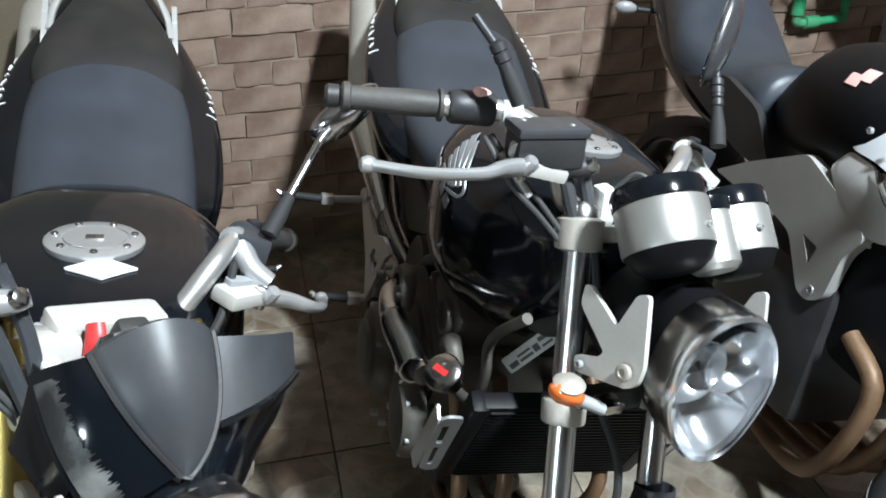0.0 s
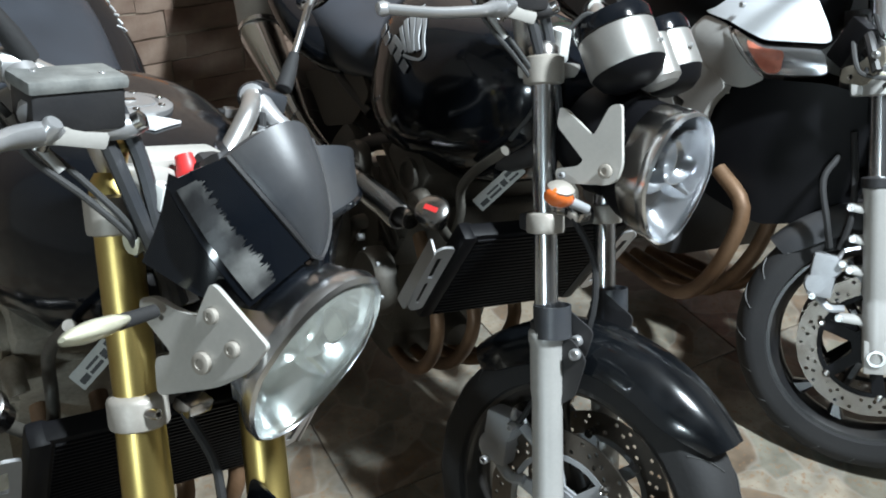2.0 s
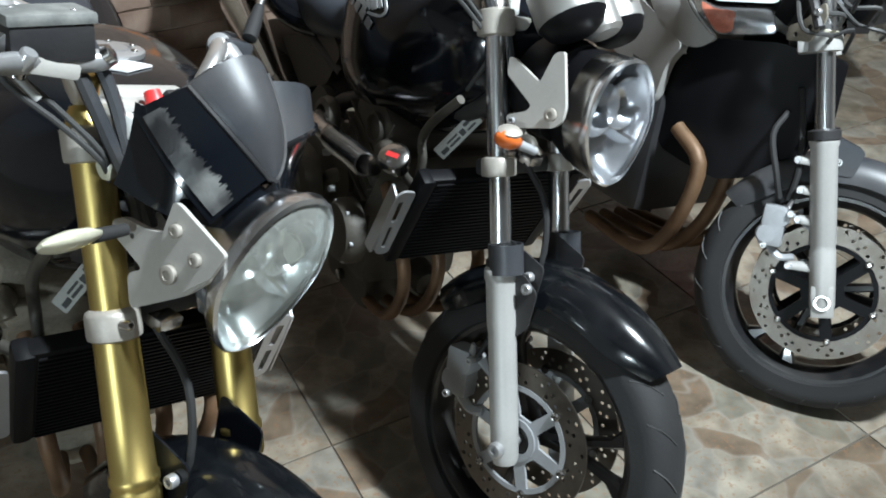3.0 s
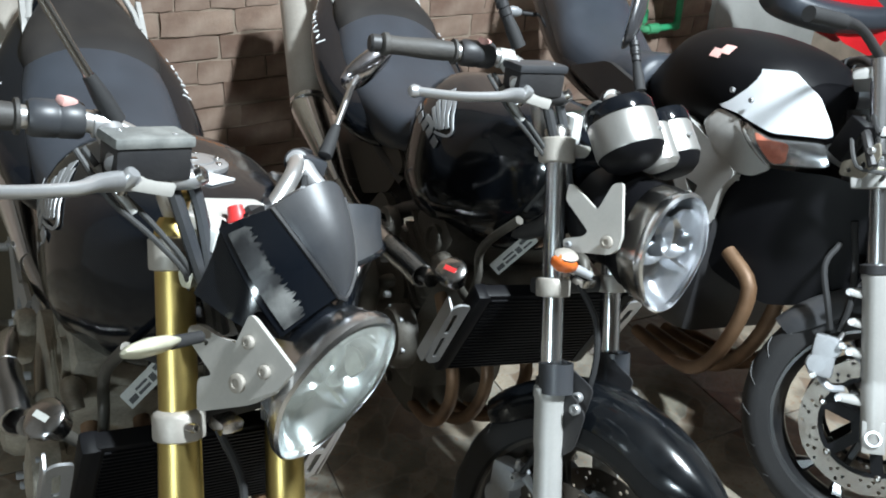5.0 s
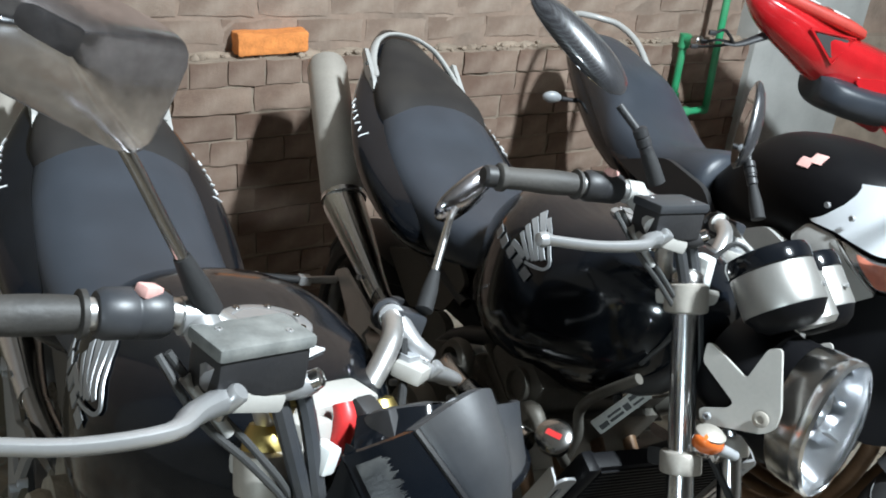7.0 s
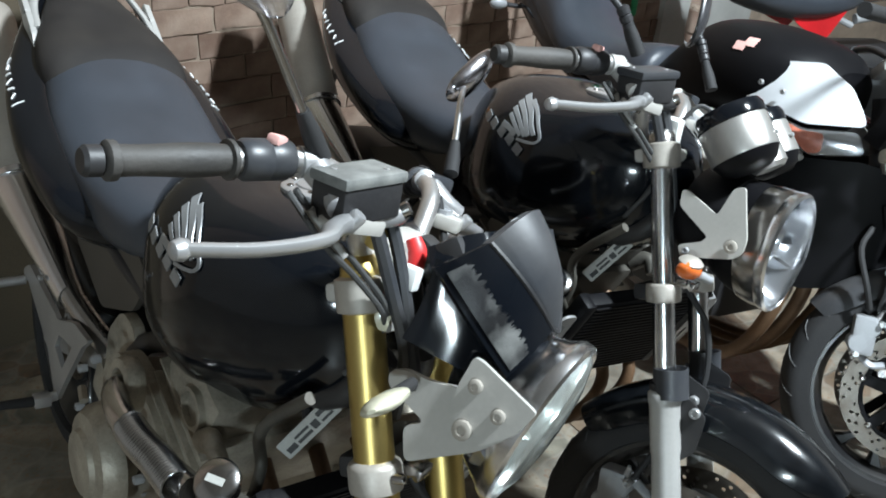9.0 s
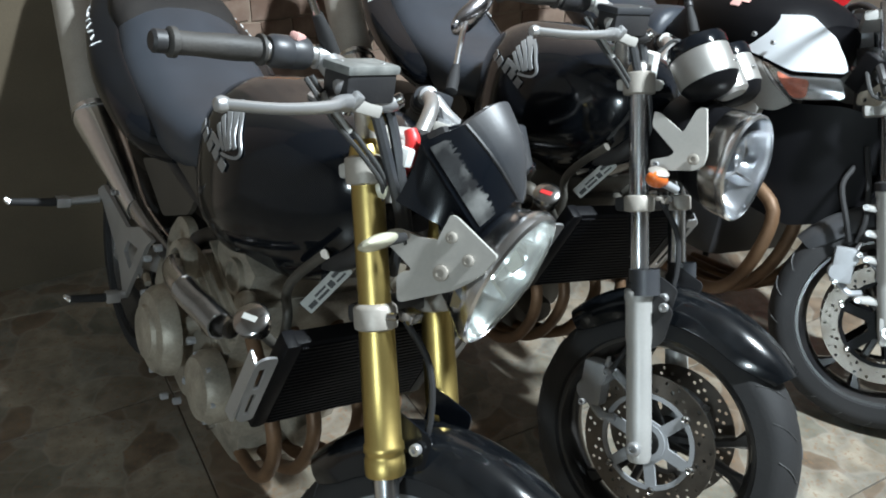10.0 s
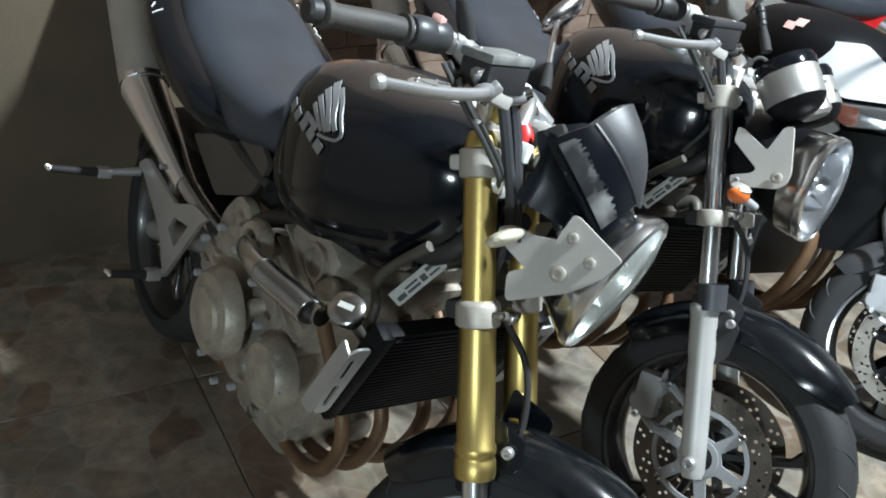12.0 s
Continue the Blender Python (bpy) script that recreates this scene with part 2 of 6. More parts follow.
def rounded(pts, r=0.008, n=4):
    """The outline pts with its corners rounded."""
    out = []
    for i, p in enumerate(pts):
        p = Vector(p)
        a, b = Vector(pts[i - 1]), Vector(pts[(i + 1) % len(pts)])
        k = min(r, (a - p).length * 0.45, (b - p).length * 0.45)
        p1, p2 = p + (a - p).normalized() * k, p + (b - p).normalized() * k
        for j in range(n + 1):
            t = j / n
            q = p1 * (1 - t) ** 2 + p * 2 * t * (1 - t) + p2 * t * t
            out.append((q.x, q.y))
    return out


def oval(x, zc, w, up, down, e=2.4, n=28, yc=0.0):
    """A closed ring across the length: half-width w, up and down from its middle height."""
    ring = []
    for k in range(n):
        a = 2 * math.pi * k / n
        c, s = math.cos(a), math.sin(a)
        y = math.copysign(abs(c) ** (2 / e), c) * w
        z = math.copysign(abs(s) ** (2 / e), s) * (up if s > 0 else down)
        ring.append(V(x, yc + y, zc + z))
    return ring


def stations(rows, steps=4):
    """Smoothly finer rows between rows of numbers."""
    a = np.array(rows, float)
    out = []
    for i in range(len(a) - 1):
        p0, p1, p2, p3 = a[max(i - 1, 0)], a[i], a[i + 1], a[min(i + 2, len(a) - 1)]
        for k in range(steps):
            t = k / steps
            out.append(0.5 * (2 * p1 + (p2 - p0) * t + (2 * p0 - 5 * p1 + 4 * p2 - p3) * t * t + (3 * p1 - p0 - 3 * p2 + p3) * t ** 3))
    out.append(a[-1])
    return out


def bolt(parent, at, axis, r=0.008, h=0.006, material=None, m=None):
    """A socket-head bolt."""
    b = lathe([(r, -0.004), (r, h * 0.7), (r * 0.85, h), (r * 0.5, h), (r * 0.45, h * 0.4), (0, h * 0.4)], at, axis, 12)
    return part("bolt", b, material or ALU, parent, m=m)


# ---- motorcycles: x ahead, y to the rider's left, z up; front axle at (0, 0, 0.30) ----
RAKE = radians(25)
FORK_UP = V(-math.sin(RAKE), 0, math.cos(RAKE))
FORK_AHEAD = V(math.cos(RAKE), 0, math.sin(RAKE))
AXLE = V(0, 0, 0.30)
HEAD = AXLE - 0.038 * FORK_AHEAD


def steering(degrees):
    """The turn of fork, bars, lamp and front wheel round the steering head."""
    return Matrix.Translation(HEAD) @ Matrix.Rotation(radians(degrees), 4, FORK_UP) @ Matrix.Translation(-HEAD)


def on_fork(s, y, ahead=0.0):
    return AXLE + FORK_UP * s + FORK_AHEAD * ahead + V(0, y, 0)


def side_plane(y, flip=False):
    """Lays a drawing (x, z) upright along the bike at that y; its depth goes to the left, or with flip to the right."""
    m = Matrix(((1, 0, 0, 0), (0, 0, -1 if flip else 1, y), (0, 1, 0, 0), (0, 0, 0, 1)))
    return m


def tyre_bm(c, R, w):
    prof = []
    rim = R - 0.070
    for k in range(17):
        a = math.pi * (k / 16 - 0.5)
        half = w / 2
        prof.append((rim + 0.070 * max(0, math.cos(a)) ** 0.62, half * math.sin(a) * (1.0 if abs(k - 8) < 7 else 0.96)))
    prof = [(rim - 0.004, -w * 0.40)] + prof + [(rim - 0.004, w * 0.40)]
    prof.append(prof[0])
    bm = bmesh.new()
    rings = []
    n = 72
    for r, h in prof[:-1]:
        rings.append([V(c[0] + r * math.cos(2 * math.pi * k / n), c[1] + h, c[2] + r * math.sin(2 * math.pi * k / n)) for k in range(n)])
    rings.append(rings[0])
    skin(bm, rings, caps=False)
    bmesh.ops.remove_doubles(bm, verts=bm.verts, dist=1e-6)
    return bm


def grooves_bm(c, R, w, count=22):
    """The tread's grooves as thin sunk strips, slightly proud of the rubber's crown line."""
    bm = bmesh.new()
    for k in range(count):
        for side in (-1, 1):
            a0 = 2 * math.pi * (k + (0.5 if side > 0 else 0)) / count
            pts = []
            for t in (0, 0.33, 0.66, 1.0):
                h = side * (0.12 + 0.33 * t) * w
                rr = R - 0.070 + 0.070 * math.cos(math.asin(min(0.98, abs(h) / (w / 2)))) ** 0.62 + 0.0006
                a = a0 + 0.16 * t
                pts.append(V(c[0] + rr * math.cos(a), c[1] + h, c[2] + rr * math.sin(a)))
            tube(pts, 0.0016, 4, True, bm, 2)
    return bm


def wheel(name, root, c, R, w, rim_mat, m, disc_r=0.148, sides=(-1,), spokes=6, carrier=None):
    """A cast wheel with its tyre, rim, spokes, hub and drilled discs."""
    c = V(*c)
    hub = part(name, lathe([(0.03, -0.055), (0.034, -0.05), (0.026, -0.02), (0.026, 0.02), (0.034, 0.05), (0.03, 0.055)], c, (0, 1, 0), 24), rim_mat, root, m=m)
    part("tyre", tyre_bm(c, R, w), RUBBER, hub, "worn black road tyre", m=m)
    part("tread_groove", grooves_bm(c, R, w), INK, hub, m=m)["kind"] = "stuff"
    r0 = R - 0.070
    hw = w * 0.40
    rim = lathe([(r0 - 0.012, -hw), (r0 + 0.006, -hw), (r0 + 0.007, -hw + 0.008), (r0 - 0.010, -hw + 0.016), (r0 - 0.020, -0.012), (r0 - 0.020, 0.012),
                 (r0 - 0.010, hw - 0.016), (r0 + 0.007, hw - 0.008), (r0 + 0.006, hw), (r0 - 0.012, hw), (r0 - 0.022, hw - 0.012), (r0 - 0.034, 0.010),
                 (r0 - 0.034, -0.010), (r0 - 0.022, -hw + 0.012), (r0 - 0.012, -hw)], c, (0, 1, 0), 64)
    part("rim", rim, rim_mat, hub, m=m)
    for k in range(spokes * 2):
        a = 2 * math.pi * (k // 2) / spokes + 0.3 + (0.17 if k % 2 else -0.17)
        a1 = a + (0.10 if k % 2 else -0.10)
        b = bmesh.new()
        rings = []
        for r, hw2, th, an in ((0.022, 0.016, 0.022, a), (0.06, 0.011, 0.016, a), (0.13, 0.009, 0.012, a), (r0 - 0.06, 0.010, 0.014, a + (a1 - a) * 0.4), (r0 - 0.030, 0.022, 0.018, a1)):
            d, t = V(math.cos(an), 0, math.sin(an)), V(-math.sin(an), 0, math.cos(an))
            q = c + d * r
            rings.append([q + t * hw2 * x + V(0, y * th, 0) for x, y in ((-1, -0.6), (-0.6, -1), (0.6, -1), (1, -0.6), (1, 0.6), (0.6, 1), (-0.6, 1), (-1, 0.6))])
        part("spoke", skin(b, rings), rim_mat, hub, m=m)
    for s in sides:
        y = c.y + s * 0.062
        holes = []
        for row, (rr, cnt) in enumerate(((disc_r - 0.010, 30), (disc_r - 0.022, 30), (disc_r - 0.034, 30))):
            for k in range(cnt):
                if (k + row) % 3 == 0:
                    continue
                a = 2 * math.pi * (k + row * 0.33) / cnt
                holes.append(circle(rr * math.cos(a), rr * math.sin(a), 0.0046, 6))
        flat = Matrix.Translation((c.x, y, c.z)) @ side_plane(0)
        disc = part("brake_disc", plate(circle(0, 0, disc_r, 64), 0.0045, flat, [circle(0, 0, disc_r - 0.043, 48)] + holes), DISC, hub, "drilled steel brake disc", m=m)
        windows = []
        for k in range(6):
            a = 2 * math.pi * (k + 0.5) / 6
            ro = disc_r - 0.054
            windows.append([(ro * math.cos(a + e), ro * math.sin(a + e)) for e in (-.40, -.20, 0, .20, .40)] + [(0.050 * math.cos(a + e), 0.050 * math.sin(a + e)) for e in (.26, -.26)])
        part("carrier", plate(circle(0, 0, disc_r - 0.044, 48), 0.006, Matrix.Translation((c.x, y - 0.001, c.z)) @ side_plane(0), [circle(0, 0, 0.032, 24)] + windows), carrier or ALU, disc, "cast disc carrier with six openings", m=m)
        for k in range(6):
            dv = V(math.cos(math.pi * k / 3), 0, math.sin(math.pi * k / 3))
            part("rivet", lathe([(0.009, -0.007), (0.009, 0.005), (0.006, 0.008), (0.004, 0.005), (0, 0.005)], V(c.x, y, c.z) + dv * (disc_r - 0.043), (0, s, 0), 10), DULL_CHROME, disc, m=m)
        part("carrier_ring", lathe([(0.030, -0.004), (0.043, -0.004), (0.043, 0.004), (0.030, 0.004), (0.030, -0.004)], (c.x, y, c.z), (0, 1, 0), 32), carrier or ALU, disc, m=m)
    return hub


def fender_bm(R, a0, a1, half, drop, ahead_taper=0.55, n=26, k=11):
    """A mudguard: an arch over the wheel, its sides turned down; angles in degrees from ahead over the top."""
    bm = bmesh.new()
    rows = []
    for i in range(n + 1):
        t = i / n
        a = radians(a0 + (a1 - a0) * t)
        f = 1.0 - (1 - ahead_taper) * max(0, 1 - t / 0.22) ** 2 - 0.25 * max(0, (t - 0.85) / 0.15) ** 2
        row = []
        for j in range(k):
            u = -1 + 2 * j / (k - 1)
            y = half * f * math.sin(u * math.pi / 2)
            r = R - drop * f * (1 - math.cos(u * math.pi / 2)) - 0.006 * max(0, 1 - abs(u) * 3)
            row.append(AXLE + V(r * math.cos(a), y, r * math.sin(a)))
        rows.append(row)
    inner = [[AXLE + (p - AXLE) * (1 - 0.010) - V(0, (p.y) * 0.04, 0) for p in row] for row in rows]
    rings = [a + b[::-1] for a, b in zip(rows, inner)]
    return skin(bm, rings)


def caliper(root, c, m, material, side=-1):
    """A brake caliper with its two round pistons, bracket, bolts and bleed nipple."""
    c = V(*c)
    u, f = V(0.25, 0, 0.97), V(0.97, 0, -0.25)
    b = bmesh.new()
    for k in (-1, 1):
        lathe([(0.0, -0.032), (0.020, -0.032), (0.024, -0.026), (0.025, 0.018), (0.021, 0.024), (0.0, 0.025)], c + u * 0.024 * k, (0, side, 0), 20, b)
    box((0.055, 0.048, 0.100), Matrix.Translation(c) @ Matrix.Rotation(radians(-14), 4, "Y"), 0.010, b)
    cal = part("brake_caliper", b, material, root, "dirty grey brake caliper", m=m)
    part("bracket", tube([c + f * 0.02 + u * 0.05, c + f * 0.075 + u * 0.045, c + f * 0.095 + u * 0.02], 0.010, 8, flat=0.6), material, cal, m=m)
    part("bracket", tube([c + f * 0.02 - u * 0.045, c + f * 0.06 - u * 0.05, c + f * 0.085 - u * 0.03], 0.010, 8, flat=0.6), material, cal, m=m)
    part("nipple", tube([c + u * 0.05 + V(0, side * 0.01, 0), c + u * 0.075 - f * 0.006 + V(0, side * 0.02, 0)], [0.007, 0.004], 8, False), ALU, cal, m=m)
    for k in (-1, 1):
        bolt(cal, c + u * 0.048 * k + f * 0.012 + V(0, side * 0.024, 0), (0, side, 0), 0.008, 0.010, m=m)
    return cal


def handlebar(root, m, chrome, dirt):
    """A one-piece bar with grips, switches, levers, brake reservoir."""
    right = [V(-.362, 0, 1.052), V(-.362, -.060, 1.052), V(-.360, -.100, 1.066), V(-.372, -.150, 1.135), V(-.41, -.205, 1.155), V(-.45, -.275, 1.14), V(-.515, -.405, 1.108)]
    left = [V(p.x, -p.y, p.z) for p in right]
    bar = part("handlebar", tube(left[:0:-1] + right, 0.0145, 14), chrome, root, "bent tubular handlebar", m=m)
    for sgn, pts in ((-1, right), (1, left)):
        d = (pts[-1] - pts[-2]).normalized()
        a, b = pts[-2] + d * 0.012, pts[-1]
        g = bmesh.new()
        L = (b - a).length
        prof = [(0.012, 0), (0.022, 0.001), (0.022, 0.006), (0.0165, 0.008)]
        for i in range(9):
            h = 0.012 + (L - 0.026) * i / 8
            prof += [(0.0168 + 0.0012 * math.sin(i * 0.7), h)]
        prof += [(0.020, L - 0.012), (0.020, L - 0.004), (0.015, L), (0.012, L)]
        part("grip", lathe(prof, a, d, 18, g), GRIP, bar, "worn black rubber grip", m=m)
        part("bar_end", lathe([(0.010, 0), (0.0155, 0.002), (0.0155, 0.016), (0.012, 0.020), (0, 0.020)], b, d, 16), BLACK_PLASTIC, bar, m=m)
        # switch housing in two halves
        h0 = pts[-2] - d * 0.060
        sw = bmesh.new()
        lathe([(0.012, 0), (0.021, 0.002), (0.0235, 0.008), (0.0235, 0.028), (0.0225, 0.030), (0.0225, 0.032), (0.0235, 0.034), (0.0235, 0.058), (0.020, 0.064), (0.012, 0.065)], h0, d, 20, sw)
        house = part("switch_housing", sw, GREY_PLASTIC if dirt else BLACK_PLASTIC, bar, m=m)
        q = h0 + d * 0.030 + V(0.006, 0, 0.024)
        part("button", box((0.016, 0.022, 0.012), Matrix.Translation(q), 0.004), PINK if sgn < 0 else BLACK_PLASTIC, house, "faded pink button" if sgn < 0 else "", m=m)
        # lever perch and lever
        p0 = pts[-3] + V(0.012, 0, -0.004)
        perch = bmesh.new()
        lathe([(0.012, -0.014), (0.018, -0.013), (0.018, 0.013), (0.012, 0.014)], pts[-3], pts[-2] - pts[-3], 16, perch)
        tube([p0, p0 + V(0.03, sgn * 0.004, -0.018), p0 + V(0.052, sgn * 0.022, -0.030)], [0.018, 0.016, 0.015], 12, bm=perch)
        pr = part("lever_perch", perch, ALU if dirt else SILVER, bar, m=m)
        tip = V(-.405, sgn * .408, 1.058)
        pv = p0 + V(0.058, sgn * 0.012, -0.046)
        lev = tube([pv + V(0.0, sgn * -0.018, 0.002), pv, pv + V(0.008, sgn * 0.045, -0.004), V(-.322, sgn * .30, 1.094), V(-.355, sgn * .355, 1.074), tip],
                   [0.016, 0.018, 0.0145, 0.0110, 0.0100, 0.0095], 12, flat=0.72)
        lathe([(0.004, -0.012), (0.009, -0.008), (0.0115, 0), (0.009, 0.008), (0.004, 0.011)], tip, V(-0.4, sgn, -0.3), 12, lev)
        part("lever", lev, ALU, pr, "cast aluminium hand lever", m=m)
        part("lever_block", box((0.042, 0.078, 0.022), Matrix.Translation(pv + V(-.004, sgn * -.030, .002)) @ Matrix.Rotation(radians(sgn * 12), 4, "Z"), 0.006), BRACKET, pr, "pale cast lever block", m=m)
        part("adjuster", lathe([(0.004, -0.010), (0.009, -0.009), (0.010, 0.010), (0.008, 0.013), (0, 0.013)], pv + V(.010, sgn * .004, .006), (0.5, 0, 0.9), 16), ALU, pr, "round lever adjuster", m=m)
        part("clamp_fin", plate(rounded([(-.020, -.008), (.022, -.004), (.024, .006), (-.004, .014), (-.020, .008)], .003), 0.008, Matrix.Translation(pv + V(-.012, sgn * -.034, .012)) @ Matrix.Rotation(radians(90), 4, "Z")), GREY_SILVER, pr, m=m)
        part("pivot_bolt", lathe([(0.010, -0.016), (0.010, 0.014), (0.006, 0.017), (0, 0.017)], pv, (0.15, 0, 1), 12), DULL_CHROME, pr, m=m)
    # brake fluid reservoir
    rm = Matrix.Translation((-.350, -.185, 1.142)) @ Matrix.Rotation(radians(-18), 4, "Z") @ Matrix.Rotation(radians(15), 4, "X")
    res = part("brake_reservoir", box((0.054, 0.096, 0.046), rm @ Matrix.Translation((0, 0, -0.008)), 0.006), BLACK_PLASTIC, bar, "black brake fluid reservoir", m=m)
    part("reservoir_lid", box((0.060, 0.102, 0.014), rm @ Matrix.Translation((0, 0, 0.019)), 0.005), GREY_PLASTIC if not dirt else LID, res, "scuffed lid", m=m)
    for k in (-1, 1):
        bolt(res, rm @ V(0.012 * k, 0.030 * k, 0.024), rm.to_3x3() @ V(0, 0, 1), 0.004, 0.003, m=m)
    part("brake_master_cylinder", tube([rm @ V(0.0, -0.02, -0.03), rm @ V(0.012, 0.05, -0.034), rm @ V(0.014, 0.075, -0.03)], [0.015, 0.014, 0.009], 12), ALU if dirt else BLACK_PLASTIC, bar, m=m)
    part("banjo_bolt", lathe([(0.010, -0.008), (0.010, 0.012), (0.007, 0.014), (0, 0.014)], rm @ V(0.016, 0.060, -0.030), (0.6, 0.2, 0.6), 10), DULL_CHROME, bar, m=m)
    # clutch-side clip and switch box
    part("switch_box", box((0.045, 0.05, 0.042), Matrix.Translation((-.40, .225, 1.15)) @ Matrix.Rotation(radians(-30), 4, "Z"), 0.008), GREY_PLASTIC, bar, m=m)
    return bar


def mirror(root, m, base, knee, head_c, head_n, head_u, half, shell_mat, stem_mat, boot=True, label="", facet=False):
    """A mirror: boot, bent stem, pear-shaped shell and the glass in it. half: (half-length, half-height, depth)."""
    base, knee, head_c = V(*base), V(*knee), V(*head_c)
    stem = part("mirror_stem", tube([base, base + (knee - base) * 0.5, knee, knee + (head_c - knee) * 0.35], [0.0065, 0.006, 0.006, 0.006], 10), stem_mat, root, label, m=m)
    if boot:
        part("boot", tube([base - (knee - base).normalized() * 0.02, base + (knee - base).normalized() * 0.012, base + (knee - base).normalized() * 0.045], [0.0125, 0.012, 0.008], 12, False), RUBBER, stem, m=m)
    if shell_mat is CARBON:
        for q, r in ((base.lerp(knee, 0.75), 0.010), (knee, 0.011)):
            part("joint", lathe([(0.006, -0.016), (r, -0.012), (r, -0.002), (r * 0.8, 0.0), (r, 0.002), (r, 0.012), (0.006, 0.016)], q, knee - base, 12), BLACK_PLASTIC, stem, m=m)
    nrm, up = V(*head_n).normalized(), V(*head_u).normalized()
    up = (up - nrm * up.dot(nrm)).normalized()
    sd = up.cross(nrm)
    rings = []
    for d, s in ((0.0, 1.0), (-0.16, 1.04), (-0.22, 1.0), (-0.90, 0.36), (-1.0, 0.22)) if facet else ((0.0, 1.0), (-0.10, 1.03), (-0.35, 0.98), (-0.65, 0.80), (-0.90, 0.48), (-1.0, 0.12)):
        ring = []
        for k in range(28):
            a = 2 * math.pi * k / 28
            c, q = math.cos(a), math.sin(a)
            p = 0.42 if facet else 0.85
            y = math.copysign(abs(q) ** p, q) * half[1] * s * (1.0 - 0.22 * c)
            x = math.copysign(abs(c) ** p, c) * half[0] * s
            ring.append(head_c + up * x + sd * y + nrm * half[2] * d)
        rings.append(ring)
    b = bmesh.new()
    skin(b, rings)
    shell = part("mirror_shell", b, shell_mat, stem, m=m, sharp=20 if facet else 40)
    g = bmesh.new()
    g.faces.new([g.verts.new(head_c + (q - head_c) * 0.93 + nrm * 0.0025) for q in rings[0]])
    ex = bmesh.ops.extrude_face_region(g, geom=g.faces[:])
    bmesh.ops.translate(g, vec=nrm * -0.002, verts=[v for v in ex["geom"] if isinstance(v, bmesh.types.BMVert)])
    part("mirror_glass", g, MIRROR, shell, "mirror glass", m=m)
    return stem


def shield(s, w, h, n=40):
    """Points of a lamp's outline: broad above the middle, narrowing to a blunt foot."""
    out = []
    for k in range(n):
        a = 2 * math.pi * k / n
        y, z = math.cos(a), math.sin(a)
        fy = math.copysign(abs(y) ** 0.85, y) * (1.0 - 0.26 * max(0, -z) ** 1.2 - 0.05 * max(0, z))
        out.append((fy * w * s, z * h * s))
    return out


